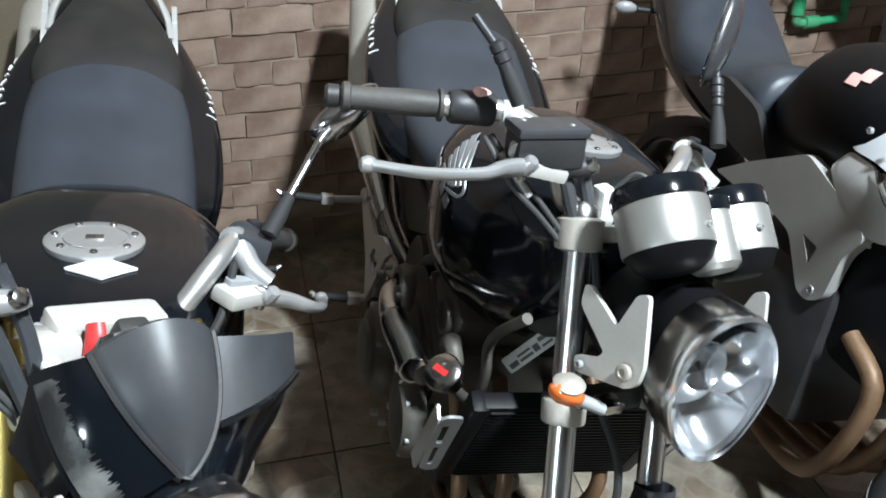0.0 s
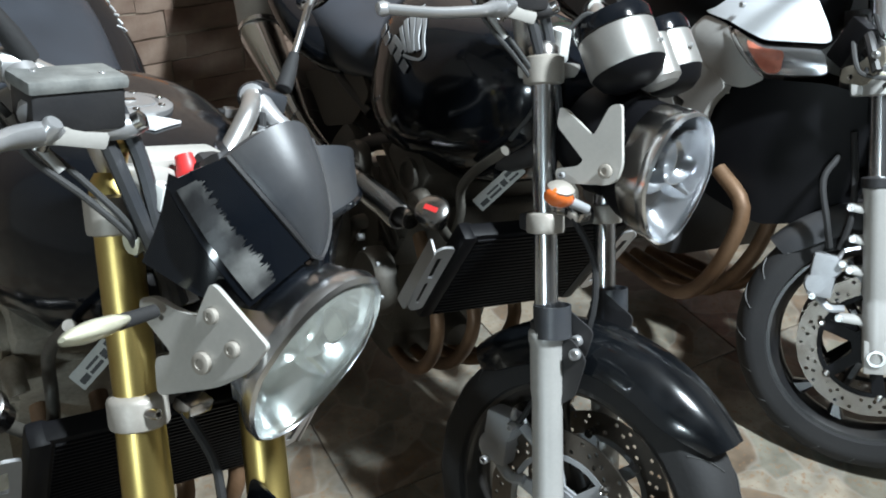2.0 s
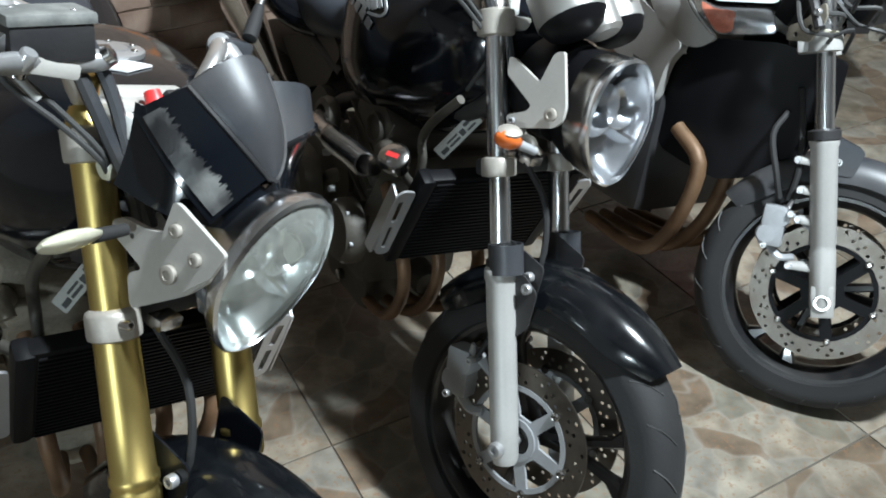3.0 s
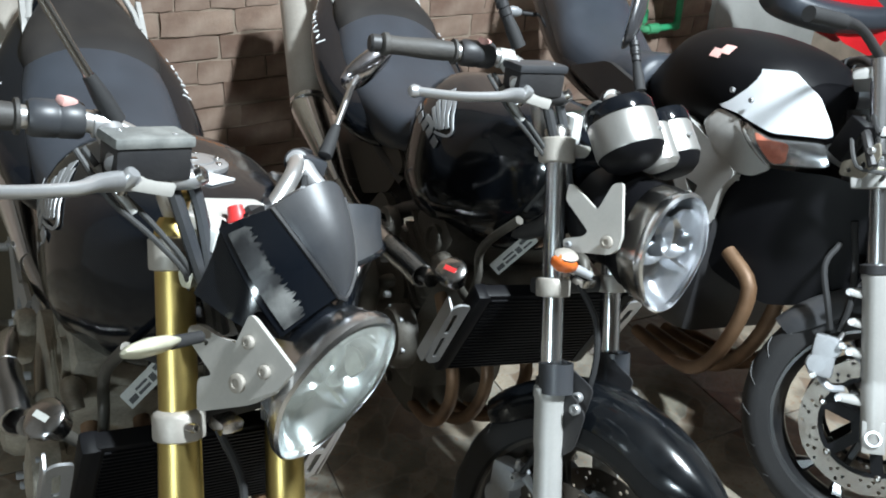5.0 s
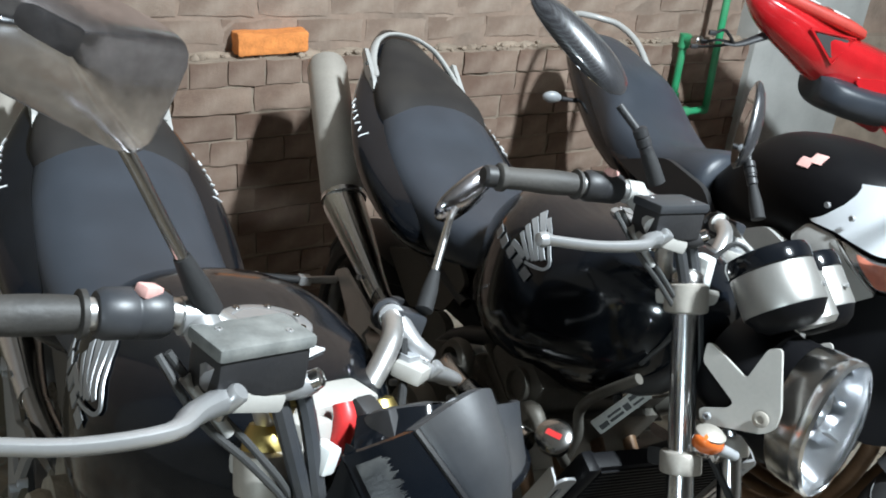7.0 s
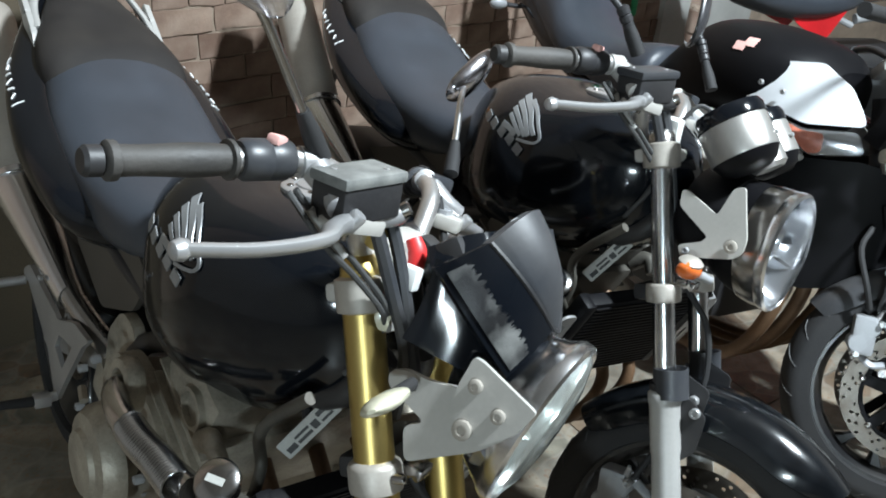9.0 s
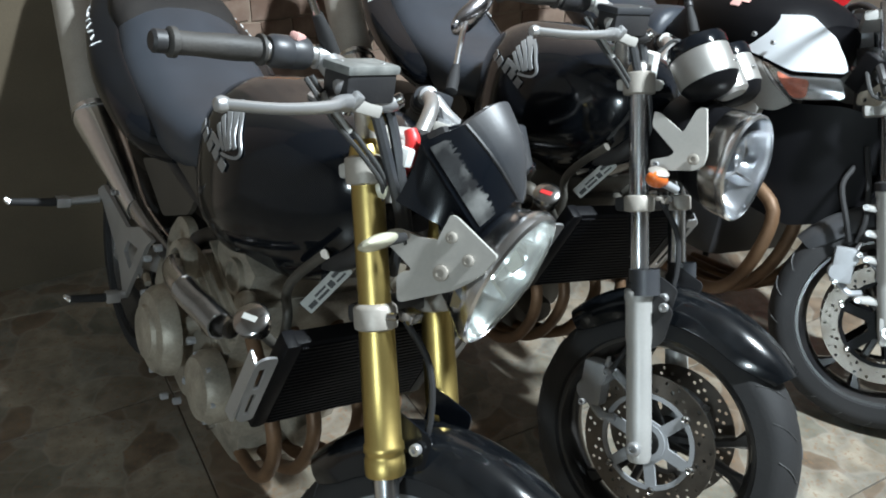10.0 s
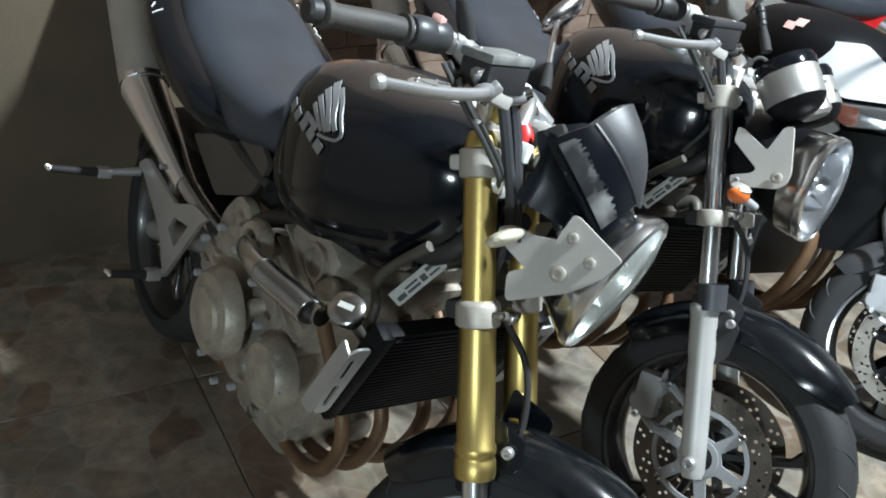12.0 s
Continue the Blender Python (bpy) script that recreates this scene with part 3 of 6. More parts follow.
def headlight(root, m, c, tilt, w, h, depth, lens_mat, body_mat, yaw=0, roll=0, full=0.0):
    """A headlamp: bucket, bright rim, reflector with its bulb, inner vanes and the domed lens."""
    fr = Matrix.Translation(c) @ Matrix.Rotation(radians(yaw), 4, "Z") @ Matrix.Rotation(radians(tilt), 4, "Y") @ Matrix.Rotation(radians(roll), 4, "X")

    def ring(x, s, dz=0.0):
        return [fr @ V(x, y, z + dz) for y, z in shield(s, w, h)]
    b = bmesh.new()
    skin(b, [ring(-depth, 0.30 + 0.3 * full, 0.01), ring(-depth * 0.92, 0.52 + 0.28 * full, 0.01), ring(-depth * 0.6, 0.74 + 0.2 * full, 0.004), ring(-depth * 0.22, 0.93 + 0.06 * full), ring(-0.014, 0.99)])
    front = max((f for f in b.faces if len(f.verts) > 6), key=lambda f: f.calc_center_median().dot(fr.to_3x3() @ V(1, 0, 0)))
    bmesh.ops.delete(b, geom=[front], context="FACES_ONLY")
    lamp = part("headlight", b, body_mat, root, "chromed headlamp", m=m)
    if full:
        band = bmesh.new()
        skin(band, [ring(-0.056, 0.985), ring(-0.042, 1.010), ring(-0.026, 1.018), ring(-0.012, 1.010), ring(-0.014, 0.985), ring(-0.052, 0.965)], caps=False)
        part("side_band", band, DULL_CHROME, lamp, "bright side of the headlamp", m=m)
    b = bmesh.new()
    rr = [ring(-0.016, 1.0), ring(-0.008, 1.035), ring(0.004, 1.03), ring(0.008, 0.985), ring(0.0, 0.955), ring(-0.012, 0.95), ring(-0.016, 1.0)]
    skin(b, rr, caps=False)
    bmesh.ops.remove_doubles(b, verts=b.verts, dist=1e-6)
    part("rim", b, CHROME, lamp, m=m)
    b = bmesh.new()
    skin(b, [ring(-0.006, 0.95), ring(-0.035, 0.86), ring(-0.065, 0.62, 0.0), ring(-0.078, 0.25, 0.0)])
    bmesh.ops.delete(b, geom=[f for f in b.faces if len(f.verts) > 6 and f.calc_center_median().dot(fr.to_3x3() @ V(1, 0, 0)) > (fr @ V(-0.02, 0, 0)).dot(fr.to_3x3() @ V(1, 0, 0))], context="FACES_ONLY")
    part("reflector", b, REFLECTOR, lamp, m=m)
    part("bulb", lathe([(0.0, 0.0), (0.010, 0.0), (0.010, 0.02), (0.007, 0.032), (0, 0.035)], fr @ V(-0.07, 0, 0.012), fr.to_3x3() @ V(1, 0, 0), 14), GREY_PLASTIC, lamp, m=m)
    for a0 in (90, 210, 330):
        d = V(0, math.cos(radians(a0)), math.sin(radians(a0)))
        e = V(0, -d.z, d.y)
        b = bmesh.new()
        rows = []
        for t, x, hw in ((0.10, -0.058, 0.010), (0.45, -0.036, 0.012), (0.90, -0.006, 0.020)):
            q = V(x, d.y * w * t, d.z * h * t)
            rows.append([fr @ (q + e * hw + V(-0.030, 0, 0)), fr @ (q + e * 0.003), fr @ (q - e * 0.003), fr @ (q - e * hw + V(-0.030, 0, 0))])
        skin(b, rows, True)
        part("vane", b, REFLECTOR, lamp, m=m, sharp=20)
        a1 = radians(a0 + 60)
        if a0 == 210:
            continue
        part("reflector_lobe", lathe([(0.046, 0.032), (0.040, 0.014), (0.024, 0.002), (0.0, -0.003), (0.0, -0.005), (0.026, -0.001), (0.042, 0.012), (0.048, 0.032), (0.046, 0.032)], fr @ V(-0.050, math.cos(a1) * w * 0.44, math.sin(a1) * h * 0.46), fr.to_3x3() @ V(1, 0, 0), 24), REFLECTOR, lamp, m=m)
    b = bmesh.new()
    skin(b, [ring(0.002, 0.965), ring(0.012, 0.86), ring(0.020, 0.62), ring(0.024, 0.32), ring(0.025, 0.05)], caps=False)
    lens = part("lens", b, lens_mat, lamp, "clear domed lens" if lens_mat is CLEAR else "hazy domed lens", m=m)
    lens.visible_shadow = False
    return lamp


def indicator(root, m, base, tip, lens_mat, material, half=(0.032, 0.016, 0.02), turn=0):
    base, tip = V(*base), V(*tip)
    d = (tip - base).normalized()
    arm = part("indicator", tube([base, base + (tip - base) * 0.45], [0.008, 0.009], 10, False), material, root, "turn signal on a rubber stalk", m=m)
    c = base + (tip - base) * 0.72
    rings = []
    for s, t in ((-1, 0.15), (-0.8, 0.6), (-0.3, 0.95), (0.25, 1.0), (0.75, 0.7), (1.0, 0.2)):
        q = c + d * half[0] * s
        u = d.orthogonal().normalized()
        w = d.cross(u)
        rings.append([q + u * math.cos(a) * half[2] * t + w * math.sin(a) * half[1] * t for a in [2 * math.pi * k / 16 for k in range(16)]])
    b = bmesh.new()
    skin(b, rings)
    part("lens", b, lens_mat, arm, m=m)
    return arm


TANK = stations([(-.285, .965, .045, .050, .060), (-.325, .963, .098, .098, .110), (-.40, .958, .152, .132, .165), (-.48, .950, .186, .148, .190), (-.56, .940, .205, .158, .198),
                 (-.67, .925, .200, .178, .178), (-.77, .905, .160, .175, .155), (-.84, .890, .112, .130, .135), (-.875, .880, .070, .070, .100)], 4)
TANK_E = 2.8


def tank_y(x, z):
    """Half-width of the tank at that length and height."""
    rows = sorted(TANK, key=lambda r: r[0])
    xs = [r[0] for r in rows]
    zc, w, up, dn = [float(np.interp(x, xs, [r[i] for r in rows])) for i in (1, 2, 3, 4)]
    t = min(0.999, abs(z - zc) / (up if z > zc else dn))
    return w * (1 - t ** TANK_E) ** (1 / TANK_E)


def tank_bar(pts, width, proud=0.0045):
    """A flat stroke laid on the right side of the tank along (x, z) pts."""
    bm = bmesh.new()
    full = curve_through([V(x, 0, z) for x, z in pts], 4) if len(pts) > 2 else [V(x, 0, z) for x, z in pts]
    rows = []
    for i, q in enumerate(full):
        d = (full[min(i + 1, len(full) - 1)] - full[max(i - 1, 0)]).normalized()
        nrm = V(-d.z, 0, d.x)
        row = []
        for s in (-1, 1):
            p = q + nrm * (width / 2) * s
            row.append(V(p.x, -tank_y(p.x, p.z) - proud, p.z))
        rows.append(row)
    for r in rows:
        r += [r[1] + V(0, 0.002, 0), r[0] + V(0, 0.002, 0)]
    return skin(bm, rows)


def badge(root):
    """The emblem on the tank's shoulder: a wing of strokes in a hooked outline over a slanting row of blocks."""
    for pts, w in (([(-.603, 1.0710), (-.556, 1.046), (-.533, 1.022), (-.518, 1.007)], .0085),
                   ([(-.603, 1.0580), (-.568, 1.0395), (-.543, 1.017), (-.530, 1.002)], .0085),
                   ([(-.603, 1.0440), (-.573, 1.0270), (-.550, 1.010), (-.538, .999)], .0080),
                   ([(-.602, 1.0300), (-.580, 1.0170), (-.562, 1.006), (-.549, .997)], .0075)):
        part("badge_stroke", tank_bar(pts, w), DECAL, root, "faded silver emblem")
    part("badge_stroke", tank_bar([(-.610, 1.008), (-.586, 1.004), (-.562, .996)], .011), DECAL, root)
    part("badge_outline", tank_bar([(-.578, 1.0660), (-.541, 1.049), (-.516, 1.024), (-.503, 1.006), (-.509, .994), (-.528, .990), (-.555, .989)], .0055), DECAL, root)
    for x, z in ((-.668, 1.008), (-.637, 1.000), (-.604, .992), (-.574, .984), (-.546, .971)):
        part("badge_block", tank_bar([(x - .009, z + .004), (x + .010, z - .005)], .019), DECAL, root)


def scribble(root, pts, y_of, r=0.0026):
    """An unreadable brush-like mark on the tail: a zigzag stroke."""
    b = tube([V(x, y_of(x, z), z) for x, z in pts], r, 6, True, None, 3)
    return part("tail_mark", b, WHITE_DECAL, root, "white brush-stroke mark")


def fork_leg(root, m, y, style):
    if style == "gold":
        leg = part("fork_leg", lathe([(0.0265, 0.565), (0.0265, 0.79), (0.0265, 0.80), (0.024, 0.815), (0.018, 0.825), (0, 0.825)], on_fork(0, y), FORK_UP, 28), GOLD, root, "gold anodised fork tube", m=m)
        part("outer_tube", lathe([(0.0225, 0.283), (0.032, 0.285), (0.0335, 0.29), (0.0335, 0.312), (0.0312, 0.316), (0.0312, 0.322), (0.0335, 0.325), (0.0335, 0.335), (0.0305, 0.339), (0.0300, 0.44), (0.0290, 0.53), (0.0265, 0.565)], on_fork(0, y), FORK_UP, 28), GOLD, leg, m=m)
        part("inner_tube", lathe([(0.0205, 0.03), (0.0205, 0.292)], on_fork(0, y), FORK_UP, 24), CHROME, leg, "chromed stanchion", m=m)
        part("axle_clamp", box((0.052, 0.045, 0.085), Matrix.Translation(on_fork(0.015, y)) @ Matrix.Rotation(-RAKE, 4, "Y"), 0.012), SILVER, leg, m=m)
    else:
        leg = part("fork_leg", lathe([(0.0205, 0.32), (0.0205, 0.80)], on_fork(0, y), FORK_UP, 24), CHROME, root, "chromed fork stanchion", m=m)
        part("slider", lathe([(0.0, -0.035), (0.022, -0.033), (0.026, -0.02), (0.027, 0.05), (0.0265, 0.22), (0.0285, 0.235), (0.0285, 0.315), (0.031, 0.322), (0.031, 0.338), (0.026, 0.344), (0.0215, 0.344)], on_fork(0, y), FORK_UP, 28), SILVER, leg, "silver fork slider", m=m)
        part("dust_seal", lathe([(0.0215, 0.342), (0.0275, 0.344), (0.0275, 0.356), (0.0215, 0.360)], on_fork(0, y), FORK_UP, 24), BLACK_PLASTIC, leg, m=m)
        part("fork_guard", lathe([(0.030, 0.33), (0.0325, 0.33), (0.0325, 0.385), (0.030, 0.385), (0.030, 0.33)], on_fork(0, y, 0.012), FORK_UP, 20), GREY_PLASTIC, leg, m=m)
        part("axle_nut", lathe([(0.016, 0), (0.016, 0.010), (0.012, 0.014), (0.007, 0.014), (0.006, 0.006), (0, 0.006)], on_fork(0.0, y + math.copysign(0.022, y)), (0, math.copysign(1, y), 0), 14), ALU, leg, m=m)
        part("fork_cap", lathe([(0.0215, 0.79), (0.026, 0.792), (0.026, 0.812), (0.018, 0.822), (0, 0.822)], on_fork(0, y), FORK_UP, 24), DULL_CHROME, leg, m=m)
    part("lower_clamp", lathe([(0.029, 0.522), (0.0345, 0.525), (0.0355, 0.53), (0.0355, 0.556), (0.034, 0.560), (0.028, 0.565)] if style == "gold" else [(0.022, 0.506), (0.031, 0.508), (0.032, 0.512), (0.032, 0.536), (0.030, 0.540), (0.022, 0.542)], on_fork(0, y), FORK_UP, 28), SILENCER, leg, "dusty clamp ring", m=m)
    part("upper_clamp", lathe([(0.024, 0.752), (0.033, 0.755), (0.034, 0.760), (0.034, 0.796), (0.026, 0.800)], on_fork(0, y), FORK_UP, 28), SILENCER, leg, m=m)
    bolt(leg, on_fork(0.545, y, 0.036) + V(0, math.copysign(0.012, y), 0), FORK_AHEAD, 0.007, 0.012, DULL_CHROME, m=m)
    return leg


def naked_bike(label, O, heading, lean, steer, head_seat, bar_seat, style):
    """A naked four-cylinder street motorcycle, parked on its side stand with the bars turned to the left."""
    root = new("motorcycle")
    root.empty_display_size = 0.1
    gold = style == "gold"
    m = steering(steer)
    mh, mb = m @ head_seat, m @ bar_seat
    mc = mh @ Matrix.Translation((-.022, 0.032, -.004))
    SEATING.append(pose(.064, 0, .002, 0, -3.95, 0))
    # front wheel, mudguard, brakes
    wheel("front_wheel", root, AXLE, 0.306, 0.120, GREY_SILVER if gold else RIM, m, 0.152, (-1, 1), 3, carrier=GREY_SILVER)
    f = part("front_mudguard", fender_bm(0.348, 55, 152, 0.074, 0.075), GUARD_PAINT, root, "glossy black front mudguard", m=m)
    for y in (-1, 1):
        leg = fork_leg(root, m, y * 0.102, style)
        out = rounded([(-.165, .655), (-.075, .640), (-.070, .585), (-.105, .555), (-.120, .505), (-.150, .505)], 0.012)
        part("mount_flap", plate(out, 0.004, side_plane(y * 0.074, y > 0), []), BLACK_PAINT if gold else BLACK_PLASTIC, f, m=m)
        if not gold:
            part("mount_flap", plate(rounded([(-.128, .605), (-.095, .618), (-.058, .600), (-.050, .530), (-.070, .498), (-.092, .515)], 0.01), 0.004, side_plane(y * 0.098, y > 0)), BLACK_PLASTIC, f, m=m)
            bolt(f, (-.078, y * 0.103, .600), (0, y, 0), 0.010, 0.006, m=m)
        bolt(f, (-.094, y * 0.080, .612), (0, y, 0), 0.010, 0.008, m=m)
        caliper(root, (-.158, y * 0.074, .362), m, GREY_SILVER, y)
    part("axle", lathe([(0.010, -0.115), (0.010, 0.115)], AXLE, (0, 1, 0), 16), ALU, root, m=m)
    # yokes
    low = on_fork(0.545 if gold else 0.523, 0, -0.035)
    part("lower_yoke", box((0.06, 0.18, 0.032), Matrix.Translation(low) @ Matrix.Rotation(-RAKE, 4, "Y"), 0.010), BLACK_PLASTIC, root, m=m)
    up = on_fork(0.778, 0, -0.018)
    part("upper_yoke", box((0.075, 0.205, 0.026), Matrix.Translation(up) @ Matrix.Rotation(-RAKE, 4, "Y"), 0.008), BRACKET, root, "bright aluminium top yoke", m=m)
    for y in (-0.05, 0.05):
        part("riser", box((0.036, 0.028, 0.036), Matrix.Translation((-.366, y, 1.044)), 0.006), GREY_SILVER, root, "cast bar clamp", m=mb)
        for k in (-1, 1):
            bolt(root, (-.366 + 0.011 * k, y, 1.064), (0, 0, 1), 0.006, 0.006, m=mb)
    part("ignition_lock", lathe([(0.022, -0.03), (0.022, 0.01), (0.016, 0.016), (0, 0.016)], up + V(0.03, 0, 0.02), FORK_UP, 20), BLACK_PLASTIC, root, m=mb)
    handlebar(root, mb, BAR, gold)
    # mirrors
    if gold:
        mirror(root, mb, (-.405, -.211, 1.178), (-.444, -.317, 1.285), (-.482, -.396, 1.345), (-0.80, 0.50, -0.15), (-0.50, -0.75, 0.12), (0.100, 0.048, 0.052), WORN_CHROME, DULL_CHROME, label="mirror with a scratched bright shell", facet=True)
        mirror(root, m, (-.410, .240, 1.150), (-.468, .322, 1.252), (-.488, .366, 1.292), (-0.80, 0.10, 0.15), (-0.12, 0.50, 0.80), (0.060, 0.027, 0.028), WORN_CHROME, CHROME, label="mirror with a small chromed shell")
    else:
        mirror(root, mb, (-.372, -.250, 1.195), (-.395, -.275, 1.232), (-.507, -.349, 1.318), (-0.50, 0.25, -0.60), (-0.108, -0.078, 0.069), (0.092, 0.036, 0.028), CARBON, BLACK_PLASTIC, label="mirror with a carbon-weave shell")
        mirror(root, mb, (-.350, .180, 1.205), (-.395, .190, 1.270), (-.440, .196, 1.345), (-0.85, -0.55, -0.1), (-0.3, 0.1, 0.9), (0.085, 0.040, 0.03), CARBON, BLACK_PLASTIC, label="mirror with a carbon-weave shell")
    # headlight and its brackets
    if gold:
        headlight(root, mh, (-.096, .036, .915), 14, 0.092, 0.122, 0.13, MILKY, CHROME)
        for y in (-1, 1):
            arm = [(-.160, .955), (-.100, .948), (-.082, .930), (-.114, .893), (-.197, .833), (-.214, .877), (-.188, .893), (-.250, .915), (-.255, .932), (-.236, .944), (-.200, .945)]
            br = part("headlight_bracket", plate(rounded(arm, 0.012), 0.009, side_plane(-.112 if y < 0 else .070, y > 0), [circle(-.217, .927, .004)]), BRACKET, root, "cast silver headlamp bracket", m=m)
            if y > 0:
                continue
            part("bolt_plate", plate(rounded([(-.157, 1.000), (-.146, 1.000), (-.064, .972), (-.078, .936), (-.118, .897), (-.160, .920), (-.164, .958)], 0.006), 0.006, side_plane(y * 0.117, y > 0)), BRACKET, br, m=m)
            for x, z, r in ((-.142, .969, .010), (-.104, .948, .010), (-.139, .912, .014)):
                bolt(br, (x, y * 0.1215, z), (0, y, 0), r * 0.9, 0.003, SILENCER, m=m)
            indicator(root, m, (-.216, y * .125, .938), (-.204, y * .242, .942), PALE_LENS, RUBBER, (0.042, 0.011, 0.028))
        # fly screen: a dull dark middle panel in a glossy cowl
        cowl = bmesh.new()
        sec = []
        for x, z, w, bul in ((-.115, 1.000, .070, .010), (-.140, 1.040, .078, .010), (-.168, 1.080, .074, .010), (-.196, 1.110, .060, .008), (-.212, 1.128, .046, .006)):
            sec.append((x, z, w, bul))
        rows = []
        for x, z, w, bul in sec:
            rows.append([V(x + bul * (1 - (u * u)) - 0.055 * abs(u) ** 3, u * w, z + 0.010 * (1 - u * u) - 0.03 * abs(u) ** 4) for u in [k / 8 - 1 for k in range(17)]])
        back = [[p + V(-0.006, 0, -0.004) for p in r] for r in rows]
        skin(cowl, [a + b[::-1] for a, b in zip(rows, back)])
        cw = part("fly_screen", cowl, BLACK_PAINT, root, "scuffed glossy black fly screen", m=mc)
        # shield-shaped middle panel on the cowl, with one wing left beside it
        tip, left, peak, right, low = V(-.094, -.024, 1.040), V(-.193, -.094, 1.129), V(-.172, -.040, 1.176), V(-.181, .022, 1.150), V(-.124, .014, 1.085)
        panel = bmesh.new()
        prow = []
        for k in range(13):
            v = 0.05 + 0.95 * k / 12
            a = tip.lerp(left, v ** 0.9) + V(.010, -.010, .004) * math.sin(math.pi * v)
            c = tip.lerp(peak, v) + V(.014, 0, .010) * math.sin(math.pi * v)
            b2 = tip * (1 - v) ** 2 + (low * 2 - (tip + right) * 0.5) * (2 * v * (1 - v)) + right * v * v
            prow.append([a * ((1 - u) * (1 - 2 * u)) + c * (4 * u * (1 - u)) + b2 * (u * (2 * u - 1)) for u in [q / 12 for q in range(13)]])
        skin(panel, [r + [q + V(-0.010, 0, -0.006) for q in r[::-1]] for r in prow])
        part("screen_panel", panel, GREY_PLASTIC, cw, "dull dark grey shield-shaped panel", m=m, sharp=50)
        edge = [r[0] for r in prow[::-1]] + [r[-1] for r in prow]
        part("panel_edge", tube(edge, 0.0035, 6, False), BLACK_PLASTIC, cw, m=m)
        wing = bmesh.new()
        wrow = []
        for k in range(7):
            v = k / 6
            a, b2 = (right + V(-.004, .002, -.010)).lerp(V(-.126, .018, 1.078), v), V(-.196, .139, 1.124).lerp(V(-.183, .148, 1.080), v)
            wrow.append([a.lerp(b2, q / 7) + V(.016, 0, .010) * math.sin(math.pi * q / 7) for q in range(8)])
        skin(wing, [r + [q + V(-0.008, 0, -0.005) for q in r[::-1]] for r in wrow])
        part("screen_wing", wing, GREY_PLASTIC, cw, "dull dark grey wing panel", m=m)
        part("wing_lip", tube([q + V(.003, 0, -.002) for q in wrow[-1]], 0.004, 6, False), BLACK_PAINT, cw, m=m)
        skirt = bmesh.new()
        tops = curve_through([V(-.235, -.122, 1.092), V(-.165, -.086, 1.078), V(-.104, -.024, 1.030), V(-.132, .020, 1.068), V(-.190, .150, 1.070)], 5)
        feet = curve_through([V(-.240, -.128, .985), V(-.160, -.104, .975), V(-.092, -.030, .975), V(-.110, .050, .970), V(-.200, .150, .965)], 5)
        krow = [[a.lerp(b2, q / 5) + V(.006, 0, 0) * math.sin(math.pi * q / 5) for a, b2 in zip(tops, feet)] for q in range(6)]
        skin(skirt, [r + [q + V(-.007, 0, 0) for q in r[::-1]] for r in krow])
        part("cowl_skirt", skirt, BLACK_PAINT, cw, "glossy black cowl below the panels", m=m)
        # cowl side between panel and skirt, rubbed down to pale grey in a ragged band
        outer = [V(-.118, -.092, .985).lerp(V(-.236, -.128, 1.082), k / 12) + V(.006, -.010, 0) * math.sin(math.pi * k / 12) for k in range(13)]
        side_rows = [[o.lerp(r[0], q / 6) + V(.003, -.006, .002) * math.sin(math.pi * q / 6) for q in range(7)] for o, r in zip(outer, prow)]
        cside = bmesh.new()
        skin(cside, [r + [q + V(-.006, .004, -.003) for q in r[::-1]] for r in side_rows])
        part("cowl_side", cside, BLACK_PAINT, cw, "glossy black cowl side", m=m)

        def on_side(v, u):
            k, q = min(11, int(v * 12)), min(5, int(u * 6))
            fv, fu = v * 12 - k, u * 6 - q
            return side_rows[k][q].lerp(side_rows[k + 1][q], fv).lerp(side_rows[k][q + 1].lerp(side_rows[k + 1][q + 1], fv), fu)
        scuff = bmesh.new()
        rag = random.Random(3)
        srow = []
        reach = 0.0
        for k in range(241):
            v = 0.03 + 0.90 * k / 240
            reach = 0.55 * reach + 0.45 * rag.uniform(-.12, .10)
            srow.append([on_side(v, 0.10 + (0.38 + reach) * q / 4) + V(.0012, -.0016, .0008) for q in range(5)])
        skin(scuff, [r + [q + V(-.0010, .0012, -.0006) for q in r[::-1]] for r in srow])
        part("scuffed_side", scuff, SCUFF, cw, "cowl side scuffed to pale grey", m=m)
        part("instrument", box((0.04, 0.10, 0.06), Matrix.Translation((-.255, 0.03, 1.085)) @ Matrix.Rotation(radians(-40), 4, "Y"), 0.012), BLACK_PLASTIC, root, m=mh)
        part("bar_seat_casting", box((0.048, 0.132, 0.032), Matrix.Translation((-.352, .002, 1.052)), 0.008), BRACKET, root, "pale cast bar seat", m=m)
        part("yoke_lug", box((0.044, 0.052, 0.105), Matrix.Translation((-.318, -.066, 1.008)) @ Matrix.Rotation(-RAKE * 0.6, 4, "Y"), 0.009), BRACKET, root, "pale cast lug on the yoke", m=m)
        part("red_plug", tube([V(-.316, -.030, 1.078), V(-.303, -.032, 1.062), V(-.300, -.034, 1.030), V(-.304, -.036, 1.004)], [0.011, 0.013, 0.012, 0.010], 10, flat=0.7), RED_PLASTIC, root, "crumpled red plug cover", m=m)
        part("plug", box((0.030, 0.038, 0.036), Matrix.Translation((-.312, .012, 1.060)) @ Matrix.Rotation(radians(20), 4, "Y"), 0.008), BLACK_PLASTIC, root, m=m)
